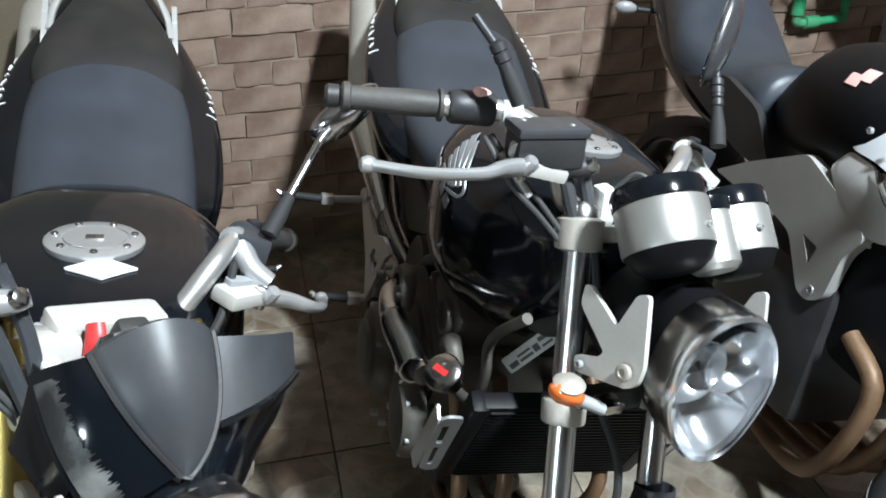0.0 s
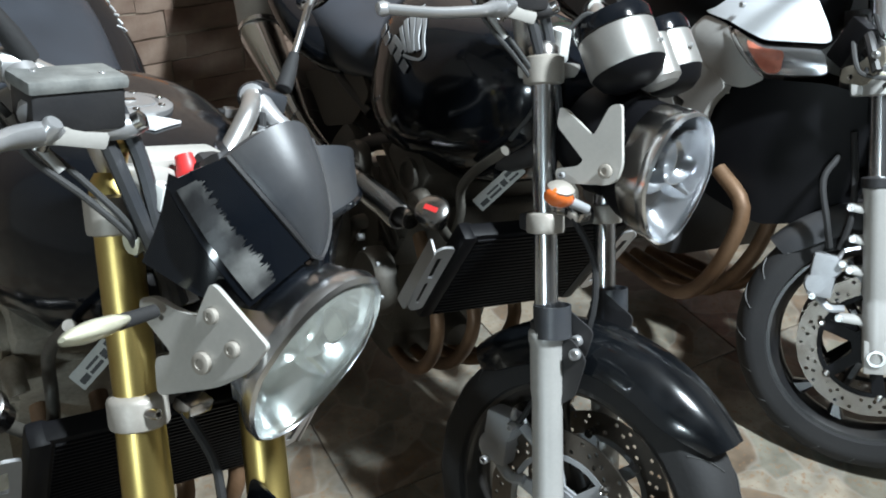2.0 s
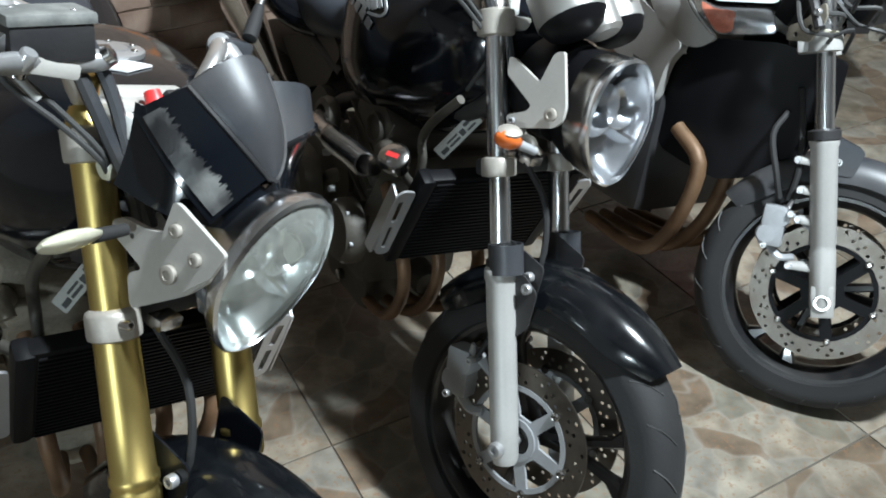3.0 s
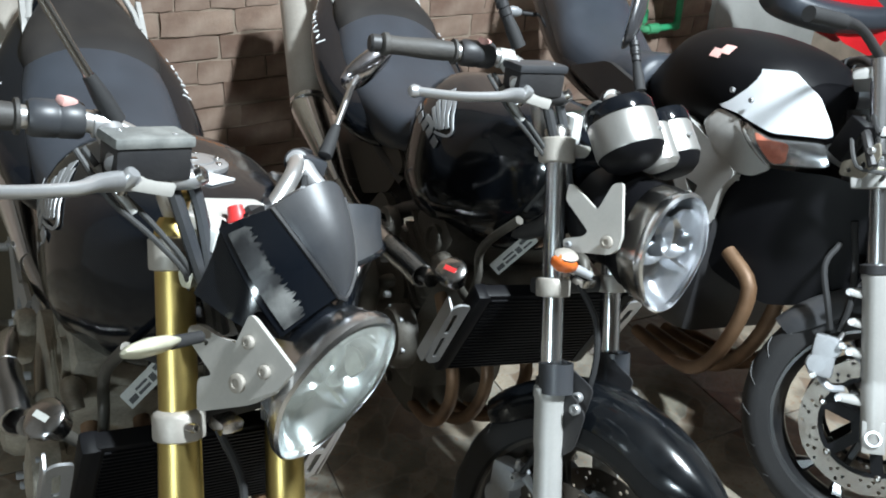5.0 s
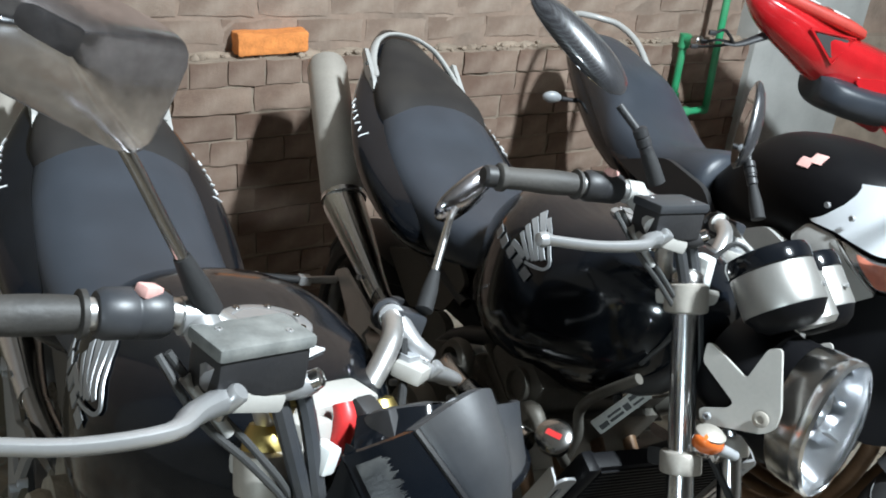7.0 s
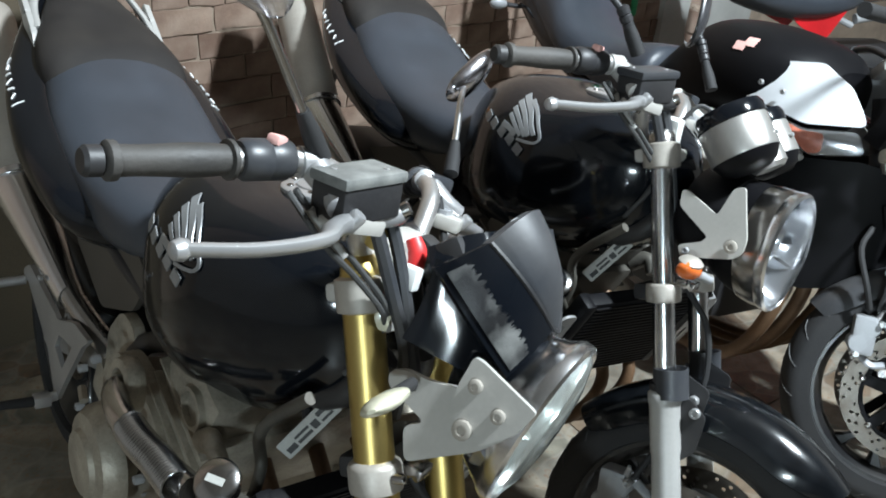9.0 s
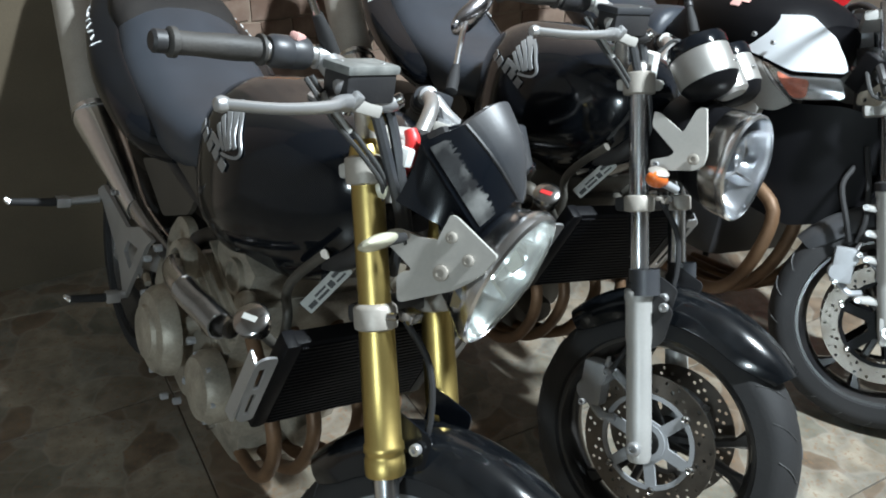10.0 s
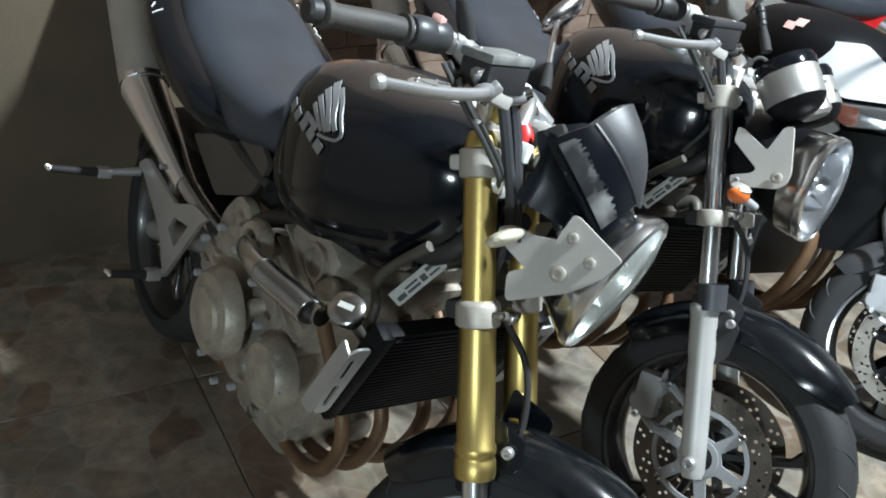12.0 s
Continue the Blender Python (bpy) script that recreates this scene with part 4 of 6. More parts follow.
        for y0, z0, w in ((.052, 1.030, .030), (.066, 1.038, .018), (-.100, .985, .026)):
            part("connector", box((0.022, w, 0.024), Matrix.Translation((-.292, y0, z0)) @ Matrix.Rotation(radians(25), 4, "Z"), 0.004), PALE_LENS, root, "pale yellow connector", m=m)
        part("banjo", lathe([(0.012, -0.014), (0.012, 0.010), (0.008, 0.014), (0, 0.014)], V(-.325, -.118, 1.085), (0.2, -0.2, 1), 12), GOLD, root, "brass hose fitting", m=m)
        part("connector", box((0.026, 0.020, 0.030), Matrix.Translation((-.285, -.062, 1.055)), 0.004), WHITE_PLASTIC, root, "white connector", m=mh)
        part("connector", box((0.020, 0.018, 0.026), Matrix.Translation((-.275, .015, 1.075)), 0.004), PALE_LENS, root, "pale yellow connector", m=mh)
    else:
        headlight(root, mh, (-.070, .014, .930), 0, 0.082, 0.112, 0.14, CLEAR, DEEP_BLACK, -4, 15, 1.0)
        part("lamp_shroud", lathe([(0.045, -0.19), (0.080, -0.175), (0.094, -0.12), (0.090, -0.095)], (-.075, 0, .945), (1, 0, -0.05), 32), DEEP_BLACK, root, m=mh)
        for y in (-1, 1):
            tri = [(-.258, .966), (-.248, .968), (-.184, .948), (-.176, 1.003), (-.160, 1.012), (-.120, .928), (-.118, .904), (-.130, .889), (-.214, .854), (-.226, .873), (-.190, .895), (-.184, .907), (-.252, .938)]
            br = part("headlight_bracket", plate(rounded(tri, 0.008), 0.008, side_plane(y * 0.130, y > 0), []), BRACKET, root, "bright aluminium headlamp bracket", m=m)
            bolt(br, (-.139, y * 0.1375, .909), (0, y, 0), 0.0115, 0.003, SILENCER, m=m)
            bolt(br, (-.208, y * 0.136, .870), (0, y, 0), 0.006, 0.003, GREY_SILVER, m=m)
            ind = indicator(root, m, (-.150, y * .122, .838), (-.188, y * .192, .853), ORANGE, GREY_SILVER, (0.026, 0.016, 0.021))
            part("housing", lathe([(0.021, 0.0), (0.022, 0.004), (0.015, 0.010), (0, 0.012)], (-.180, y * .172, .860), (0, y * 0.2, 1), 18), SILENCER, ind, "grey top", m=m)
            # clock: bright can with a black bezel and a black foot
            ax = V(-0.68, -0.06, 0.73).normalized()
            c0 = V(-.176, y * 0.064 + 0.002, 1.080)
            r = 0.061 if y < 0 else 0.052
            can = part("instrument", lathe([(r * 0.985, -0.006), (r, -0.002), (r, 0.053), (r * 0.985, 0.055)], c0, ax, 36), BRUSHED, root, "bright round instrument", m=mh)
            part("foot", lathe([(0, -0.034), (r * 0.55, -0.034), (r * 0.8, -0.024), (r * 0.97, -0.006)], c0, ax, 36), DEEP_BLACK, can, m=mh)
            part("bezel", lathe([(r * 0.985, 0.055), (r * 1.02, 0.057), (r * 1.03, 0.072), (r * 0.96, 0.082), (r * 0.85, 0.084), (r * 0.82, 0.079), (0, 0.079)], c0, ax, 36), BLACK_PAINT, can, m=mh)
            bolt(can, c0 + ax * 0.03 + V(r * 0.9, y * -0.012, 0.03) * 0.99, (0.9, 0, 0.3), 0.004, 0.004, m=mh)
        pod = part("lamp_pod", lathe([(0.026, -0.02), (0.034, -0.012), (0.035, 0.045), (0.034, 0.052), (0.0345, 0.054), (0.033, 0.070), (0.026, 0.074), (0, 0.074)], V(-.160, 0.004, 1.078), V(-0.68, -0.06, 0.73).normalized(), 28), BRUSHED, root, "bright pod between the clocks", m=mh)
        part("pod_cap", lathe([(0.0355, 0), (0.0365, 0.002), (0.0365, 0.018), (0.030, 0.022), (0, 0.022)], V(-.160, 0.004, 1.078) + V(-0.68, -0.06, 0.73).normalized() * 0.056, V(-0.68, -0.06, 0.73), 28), BLACK_PAINT, pod, m=mh)
        part("instrument_bracket", box((0.05, 0.15, 0.03), Matrix.Translation((-.205, 0, 1.075)) @ Matrix.Rotation(radians(-20), 4, "Y"), 0.006), ALU, root, m=mh)
        part("connector", box((0.030, 0.024, 0.055), Matrix.Translation((-.318, -.062, 1.075)) @ Matrix.Rotation(radians(15), 4, "X"), 0.005), WHITE_PLASTIC, root, "white connector", m=mh)
        part("wire_loop", tube([V(-.31, -.06, 1.10), V(-.29, -.05, 1.135), V(-.27, -.03, 1.125), V(-.28, -.01, 1.09)], 0.004, 6), INK, root, m=mh)
    # cables and hoses, from the bars down to the steering head
    for pts, r, mt in (([(-.36, -.165, 1.155), (-.335, -.145, 1.11), (-.30, -.105, 1.03), (-.27, -.065, .95), (-.27, -.03, .86)], 0.0095, GREY_PLASTIC),
                       ([(-.345, -.135, 1.15), (-.315, -.105, 1.09), (-.285, -.085, 1.02), (-.255, -.05, .93)], 0.0090, GREY_PLASTIC),
                       ([(-.40, -.235, 1.125), (-.37, -.20, 1.09), (-.33, -.15, 1.05), (-.30, -.10, 1.0), (-.33, -.06, .92)], 0.004, INK),
                       ([(-.405, -.24, 1.12), (-.36, -.21, 1.075), (-.325, -.15, 1.035), (-.30, -.095, .985), (-.34, -.07, .90)], 0.004, INK),
                       ([(-.37, .18, 1.14), (-.33, .15, 1.08), (-.29, .08, 1.02), (-.31, .03, .93)], 0.006, RUBBER)):
        part("cable", tube(pts, r, 8), mt, root, m=mb)
    part("cable_collar", tube([(-.385, -.220, 1.108), (-.345, -.180, 1.064)], 0.0065, 10, False), SILVER, root, m=mb)
    part("brake_hose", tube([on_fork(0.53, -.06, .03), on_fork(0.45, -.05, .065), on_fork(0.34, -.055, .055), on_fork(0.26, -.075, .0), on_fork(0.16, -.085, -.07)], 0.006, 8), RUBBER, root, m=m)
    part("hose_joint", box((0.03, 0.04, 0.018), Matrix.Translation(on_fork(0.535, -.045, .03)), 0.004), DULL_CHROME, root, m=m)

    # tank with cap and emblem
    tank = bmesh.new()
    skin(tank, [oval(*r, TANK_E, 40) for r in TANK])
    tk = part("fuel_tank", tank, BLACK_PAINT, root, "glossy black fuel tank")
    cz = 1.098
    cap_m = Matrix.Translation((-.515, 0.0, cz)) @ Matrix.Rotation(radians(-3), 4, "Y")
    cap = part("filler_cap", lathe([(0.058, -0.012), (0.062, 0.0), (0.062, 0.004), (0.058, 0.007), (0.043, 0.008), (0.0425, 0.0055), (0.039, 0.0055), (0.038, 0.009), (0, 0.0095)], cap_m.translation, cap_m.to_3x3() @ V(0, 0, 1), 48), ALU, tk, "brushed aluminium filler cap")
    for k in range(7):
        a = 2 * math.pi * k / 7
        bolt(cap, cap_m @ V(0.050 * math.cos(a), 0.050 * math.sin(a), 0.007), (0, 0, 1), 0.005, 0.003, DULL_CHROME)
    part("key_flap", box((0.012, 0.022, 0.003), cap_m @ Matrix.Translation((0.006, 0, 0.0105)), 0.001), DULL_CHROME, cap)
    if gold:
        st = bmesh.new()
        mid = (-.440, 0.010)
        rows2 = sorted(TANK, key=lambda r: r[0])

        def top_z(x, y):
            zc, w, up_ = [float(np.interp(x, [r[0] for r in rows2], [r[i] for r in rows2])) for i in (1, 2, 3)]
            return zc + up_ * (1 - min(0.99, abs(y) / w) ** TANK_E) ** (1 / TANK_E) + 0.004
        rows = []
        for i in range(9):
            dy = -0.042 + 0.0105 * i
            hw = 0.024 * (1 - abs(dy) / 0.0425)
            rows.append([V(mid[0] + u * hw, mid[1] + dy, top_z(mid[0] + u * hw, mid[1] + dy)) for u in (-1, -0.5, 0, 0.5, 1)])
        skin(st, [r + [q - V(0, 0, 0.003) for q in r[::-1]] for r in rows])
        part("sticker", st, WHITE_DECAL, tk, "white diamond sticker")
    badge(tk)

    # seat in two levels, tail cowl, grab rail
    rider = stations([(-.80, .885, .085, .045, .04), (-.86, .895, .125, .065, .06), (-.96, .905, .156, .065, .09), (-1.08, .920, .170, .074, .11), (-1.20, .950, .174, .092, .10), (-1.31, 1.000, .168, .102, .08), (-1.39, 1.042, .152, .098, .06), (-1.425, 1.060, .134, .078, .05)], 4)
    b = bmesh.new()
    skin(b, [oval(*r, 2.6, 36) for r in rider])
    seat = part("rider_seat", b, VINYL, root, "dark grey-blue vinyl saddle")
    pill = stations([(-1.30, 1.020, .130, .060, .05), (-1.38, 1.070, .158, .072, .07), (-1.46, 1.105, .150, .070, .07), (-1.54, 1.142, .122, .066, .06), (-1.62, 1.180, .088, .058, .05), (-1.68, 1.208, .062, .046, .04), (-1.71, 1.222, .036, .026, .03)], 4)
    b = bmesh.new()
    skin(b, [oval(*r, 2.8, 32) for r in pill])
    part("pillion_seat", b, VINYL_DUSTY, root, "dusty black pillion seat")
    TAIL = stations([(-1.00, .865, .140, .040, .06), (-1.08, .890, .212, .052, .08), (-1.25, .955, .236, .060, .09), (-1.40, 1.028, .222, .064, .09), (-1.52, 1.092, .182, .060, .09), (-1.62, 1.155, .130, .056, .08), (-1.70, 1.205, .088, .052, .06), (-1.75, 1.238, .052, .034, .04)], 4)
    b = bmesh.new()
    skin(b, [oval(*r, 2.6, 36) for r in TAIL])
    tail = part("tail_cowl", b, BLACK_PAINT, root, "glossy black tail cowl")
    tr = sorted(TAIL, key=lambda r: r[0])

    def tail_y(x, z):
        zc, w, u_, d_ = [float(np.interp(x, [r[0] for r in tr], [r[i] for r in tr])) for i in (1, 2, 3, 4)]
        t = min(0.97, abs(z - zc) / (u_ if z > zc else d_))
        return w * (1 - t ** 2.6) ** (1 / 2.6)
    for sgn in (-1, 1):
        for k, (dx, dz) in enumerate(((.004, .013), (-.007, .010), (.008, .006), (-.003, .014), (.007, .008), (-.008, .009), (.003, .015))):
            x, z = -1.335 - .024 * k, 1.028 + .0098 * k
            pts = [(x + dx * t, z + dz * t) for t in (-0.5, 0.0, 0.5)]
            scribble(tail, pts, lambda x, z: sgn * (tail_y(x, z) + 0.002), 0.0015 + 0.0005 * (k % 3))
    rail_pts = [(-1.515, .134, 1.150), (-1.575, .126, 1.188), (-1.635, .098, 1.235), (-1.668, .062, 1.258), (-1.682, .030, 1.266)]
    rail_line = [V(x, -y, z) for x, y, z in rail_pts] + [V(-1.685, 0, 1.268)] + [V(x, y, z) for x, y, z in rail_pts[::-1]]
    radii = [.016, .015, .012, .010, .0095]
    rail = part("grab_rail", tube(rail_line, radii + [.0095] + radii[::-1], 12, flat=0.6), SILVER, root, "silver grab rail")
    for y in (-1, 1):
        part("rail_foot", plate(rounded([(-1.475, 1.118), (-1.500, 1.150), (-1.600, 1.222), (-1.612, 1.205), (-1.545, 1.138)], 0.01), 0.012, side_plane(y * 0.134, y < 0), [circle(-1.560, 1.183, .009), circle(-1.516, 1.148, .006)]), SILVER, rail)
    # silencer with its tapered, shielded pipe
    s0, s1, s2 = V(-1.14, -.150, .575), V(-1.45, -.176, .712), V(-1.845, -.160, 1.010)
    sd = (s2 - s1).normalized()
    sl = (s2 - s1).length
    can = part("silencer", lathe([(0.030, 0.0), (0.056, 0.004), (0.060, 0.02), (0.060, sl - 0.03), (0.054, sl - 0.006), (0.030, sl), (0.020, sl), (0.020, sl - 0.06), (0, sl - 0.06)], s1, sd, 36), SILENCER, root, "dusty grey upswept silencer", m=Matrix())
    part("clamp_band", lathe([(0.057, 0), (0.062, 0.001), (0.062, 0.014), (0.057, 0.015), (0.057, 0)], s1 + sd * 0.004, sd, 36), CHROME, can, m=Matrix())
    part("link_pipe", tube([V(-.96, -.10, .50), s0, s0 + (s1 - s0) * 0.5, s1 + sd * 0.01], [0.024, 0.024, 0.040, 0.054], 24), DULL_CHROME, can, "tapered bright heat-stained pipe", m=Matrix())
    b = bmesh.new()
    rows = []
    dd = (s1 - s0).normalized()
    for t, w in ((0.02, 0.016), (0.15, 0.028), (0.55, 0.042), (0.98, 0.056)):
        q = s0 + (s1 - s0) * t
        rr = 0.024 + 0.032 * t
        rows.append([q + V(0, -math.cos(a) * (rr + 0.006), math.sin(a) * (rr + 0.006)) for a in [radians(-62 + 124 * k / 8) for k in range(9)]])
    skin(b, [r + [p + V(0, 0.003, 0) for p in r[::-1]] for r in rows])
    sh = part("heat_shield", b, CHROME, can, "polished heat shield", m=Matrix())
    bolt(sh, s0 + (s1 - s0) * 0.2 + V(0, -.045, 0.0), (0, -1, 0), 0.007, 0.004, m=Matrix())

    # the chromed-fork bike's engine has its shade in the base colour
    eng = ENGINE if gold else SHADED_ENGINE
    # frame, engine, radiator
    for y in (-1, 1):
        part("frame_tube", tube([V(-.27, y * .03, .95), V(-.34, y * .07, .86), V(-.60, y * .10, .80), V(-.85, y * .12, .70), V(-.95, y * .13, .52)], 0.020, 10), BLACK_PLASTIC, root)
        part("subframe_tube", tube([V(-.85, y * .11, .78), V(-1.15, y * .12, .86), V(-1.60, y * .08, 1.07)], 0.014, 10), BLACK_PLASTIC, root)
        piv = [(-.86, .72), (-.93, .735), (-1.00, .66), (-1.02, .50), (-.97, .40), (-.90, .42), (-.88, .55)]
        part("pivot_plate", plate(rounded(piv, 0.03), 0.022, side_plane(y * 0.135, y > 0), [circle(-.95, .52, .016)]), eng, root, "dusty cast pivot plate")
        part("side_panel", plate(rounded([(-1.25, .765), (-1.09, .815), (-.92, .872), (-.85, .825), (-.915, .735), (-1.08, .672)], 0.02), 0.012, side_plane(y * 0.122, y > 0)), SIDE_PLASTIC, root, "dusty brown-grey side panel")
        hang = [(-.96, .66), (-1.00, .63), (-1.10, .50), (-1.16, .42), (-1.18, .45), (-1.22, .52), (-1.38, .62), (-1.40, .60), (-1.41, .63), (-1.36, .66), (-1.15, .62), (-1.05, .66)]
        hg = part("footrest_hanger", plate(rounded(hang, 0.012), 0.010, side_plane(y * 0.185, y > 0), [[(-1.06, .60), (-1.12, .52), (-1.17, .55), (-1.14, .59)]]), ALU, root, "cast aluminium footrest hanger")
        for x, z, ln, yj in ((-1.15, .437, 0.10, .215), (-1.395, .605, 0.125, .275)):
            pg = part("footrest", tube([V(x, y * yj, z), V(x, y * (yj + ln * 0.25), z), V(x, y * (yj + ln), z + 0.006)], [0.012, 0.011, 0.009], 10, False), RUBBER, hg, "folding footrest")
            part("footrest_tip", tube([V(x, y * (yj + ln), z + 0.006), V(x, y * (yj + ln + .012), z + 0.016)], [0.009, 0.005], 8, False), CHROME, pg)
            part("footrest_stay", tube([V(x, y * .185, z + .004), V(x, y * yj, z)], [0.011, 0.010], 10, False), ALU, pg)
            part("footrest_joint", box((0.030, 0.034, 0.026), Matrix.Translation((x, y * yj, z)), 0.005), ALU, pg)
    engine = part("engine", box((0.40, 0.26, 0.26), Matrix.Translation((-.79, 0, .47)), 0.03), eng, root, "dusty grey four-cylinder engine")
    part("cylinder_block", box((0.18, 0.33, 0.20), Matrix.Translation((-.60, 0, .665)) @ Matrix.Rotation(radians(28), 4, "Y"), 0.015), eng, engine)
    part("cylinder_head", box((0.16, 0.345, 0.12), Matrix.Translation((-.55, 0, .775)) @ Matrix.Rotation(radians(28), 4, "Y"), 0.025), eng, engine)
    part("sump", box((0.26, 0.19, 0.14), Matrix.Translation((-.76, 0, .30)), 0.04), eng, engine)
    part("sump_plug", lathe([(0.016, 0), (0.016, 0.014), (0.010, 0.016), (0, 0.016)], (-.76, -.096, .28), (0, -1, 0), 6), DULL_CHROME, engine)
    for k in range(5):
        part("fin", box((0.19, 0.352, 0.006), Matrix.Translation((-.648 + 0.020 * k, 0, .600 + 0.034 * k)) @ Matrix.Rotation(radians(28), 4, "Y"), 0.002), eng, engine)
    side = SEATING[-1] @ Matrix.Translation((.105, 0, .055)) @ Matrix.Diagonal((1, 1.38, 1, 1))
    for y in (-1, 1):
        cover = [(-1.00, .60), (-.93, .655), (-.85, .640), (-.76, .610), (-.71, .54), (-.72, .44), (-.77, .36), (-.85, .325), (-.93, .35), (-.985, .42), (-1.01, .51)]
        cc = part("clutch_cover", plate(rounded(cover, 0.03), 0.028, side_plane(y * 0.128, y > 0)), eng, engine, m=side)
        part("cover_dome", lathe([(0.098, 0.0), (0.096, 0.014), (0.084, 0.026), (0.060, 0.030), (0.056, 0.036), (0.030, 0.038), (0, 0.038)], (-.865, y * .154, .485), (0, y, 0), 40), eng, cc, m=side)
        for k, (x, z) in enumerate(cover):
            bolt(cc, (x * 0.965 - .030, y * .156, z * 0.955 + .021), (0, y, 0), 0.008, 0.007, GREY_SILVER, m=side)
        part("crank_cover", lathe([(0.074, 0), (0.074, 0.02), (0.062, 0.032), (0.03, 0.036), (0, 0.036)], (-.668, y * .128, .455), (0, y, 0), 32), eng, engine, m=side)
        for k in range(6):
            a = 2 * math.pi * k / 6
            bolt(engine, (-.668 + .066 * math.cos(a), y * .150, .455 + .066 * math.sin(a)), (0, y, 0), 0.006, 0.006, GREY_SILVER, m=side)
        for k in range(4):
            part("rib", tube([V(-.985 + .012 * k, y * .160, .56 - .055 * k), V(-.93 + .006 * k, y * .170, .565 - .052 * k)], 0.006, 6, False), eng, cc, m=side)
        part("round_plug", lathe([(0.034, 0), (0.034, 0.012), (0.027, 0.013), (0.026, 0.004), (0, 0.004)], (-.52, y * .170, .765), (0, y, 0), 24), eng, engine)
        part("side_lug", tube([V(-.49, y * .165, .725), V(-.455, y * .175, .745), V(-.43, y * .17, .72)], [0.022, 0.016, 0.014], 10), eng, engine)
        part("coolant_elbow", tube([V(-.66, y * .15, .60), V(-.70, y * .185, .58), V(-.72, y * .19, .53)], [0.018, 0.018, 0.016], 12), eng, engine)
        part("sprocket_guard", box((0.10, 0.02, 0.09), Matrix.Translation((-1.0, y * .135, .53)) @ Matrix.Rotation(radians(20), 4, "Y"), 0.012), eng, engine)
    part("oil_filter", lathe([(0.036, 0), (0.036, 0.06), (0.030, 0.07), (0, 0.07)], (-.60, 0.02, .37), (1, 0, -0.1), 24), eng, engine)
    # water pipe with a coiled guard, radiator cap and hoses on the right
    ring = part("pivot_ring", lathe([(0.030, 0), (0.047, 0.002), (0.050, 0.015), (0.044, 0.028), (0.030, 0.030), (0.030, 0)], (-.655, -.205, .685), (0, -1, 0.1), 28), eng, root, "cast ring on the engine's side", m=Matrix())
    w0, w1 = V(-.645, -.240, .690), V(-.360, -.240, .715)
    hose = part("water_hose", tube([V(-.650, -.205, .685), w0, w0 + (w1 - w0) * 0.3 + V(0, -.02, 0), w0 + (w1 - w0) * 0.7 + V(0, -.012, -.002), w1], [0.020, 0.021, 0.021, 0.020, 0.019], 16), DULL_CHROME, root, "bright coolant pipe with a coiled guard", m=Matrix())
    b = bmesh.new()
    coil = []
    for k in range(0, 28 * 10 + 1):
        t = 0.38 + 0.58 * k / 280
        q = w0 + (w1 - w0) * t + V(0, -.02 * math.sin(min(1, t * 1.4) * math.pi / 1.4), 0)
        d = (w1 - w0).normalized()
        u = d.orthogonal().normalized()
        coil.append(q + (u * math.cos(2 * math.pi * k / 10) + d.cross(u) * math.sin(2 * math.pi * k / 10)) * 0.0225)
    part("coil", tube(coil, 0.0030, 5, False, b), DULL_CHROME, hose, m=Matrix())
    rc = V(-.334, -.222, .770)
    rad_dir = V(-.44, 0, -.90).normalized()
    rad_out = V(.90, 0, -.44).normalized()
    rad_m = Matrix(((rad_out.x, 0, -rad_dir.x, -.345), (0, 1, 0, 0), (rad_out.z, 0, -rad_dir.z, .642), (0, 0, 0, 1)))
    rad = part("radiator", box((0.030, 0.34, 0.25), rad_m, 0.006), DEEP_BLACK, root, "black finned radiator")
    for k in range(22):
        part("fin", box((0.004, 0.31, 0.003), rad_m @ Matrix.Translation((0.0165, 0, -0.115 + 0.0108 * k)), 0), DEEP_BLACK, rad)
    for y in (-1, 1):
        part("radiator_tank", box((0.040, 0.030, 0.25), rad_m @ Matrix.Translation((0, y * 0.172, 0)), 0.010), DEEP_BLACK, rad)
        facing = rad_m @ Matrix(((0, 0, 1, 0.012), (y, 0, 0, 0), (0, 1, 0, 0.005), (0, 0, 0, 1)))
        cov = [(.190, -.096), (.210, -.100), (.224, -.086), (.232, .080), (.218, .094), (.192, .090)]
        cv = part("side_cover", plate(rounded(cov, 0.008), 0.005, facing, [rounded([(.203, -.075), (.213, -.075), (.216, -.010), (.205, -.010)], .004), rounded([(.205, .005), (.217, .005), (.220, .065), (.207, .065)], .004)]), ALU, rad, "silver radiator side cover")
        part("cover_edge", plate(rounded([(-.012, -.096), (.018, -.090), (.018, .082), (-.012, .090)], 0.006), 0.004, rad_m @ Matrix.Translation((0.0, y * 0.232, 0.005)) @ side_plane(0, y > 0)), ALU, cv)
    cap2 = part("radiator_cap", lathe([(0.020, -0.03), (0.020, -0.004), (0.030, -0.003), (0.031, 0.010), (0.027, 0.014), (0.012, 0.016), (0, 0.016)], rc, (0.35, -0.6, 0.75), 24), DULL_CHROME, root, "dirty radiator cap")
    part("cap_mark", box((0.026, 0.010, 0.0015), look(rc + V(0.35, -0.6, 0.75).normalized() * 0.0165, rc + V(0.35, -0.6, 0.75).normalized(), 0), 0), RED_PLASTIC if not gold else LABEL, cap2)
    part("overflow_hose", tube([(-.322, -.215, .735), (-.335, -.170, .686), (-.366, -.140, .668), (-.358, -.140, .722), (-.374, -.140, .762), (-.345, -.140, .812), (-.285, -.130, .880)], 0.009, 10), SHADED_ENGINE, root, "bent coolant overflow hose", m=Matrix())
    # warning label on the frame beside the radiator
    lx = V(.27, .46, .84).normalized()
    lz = V(.70, -.62, .10)
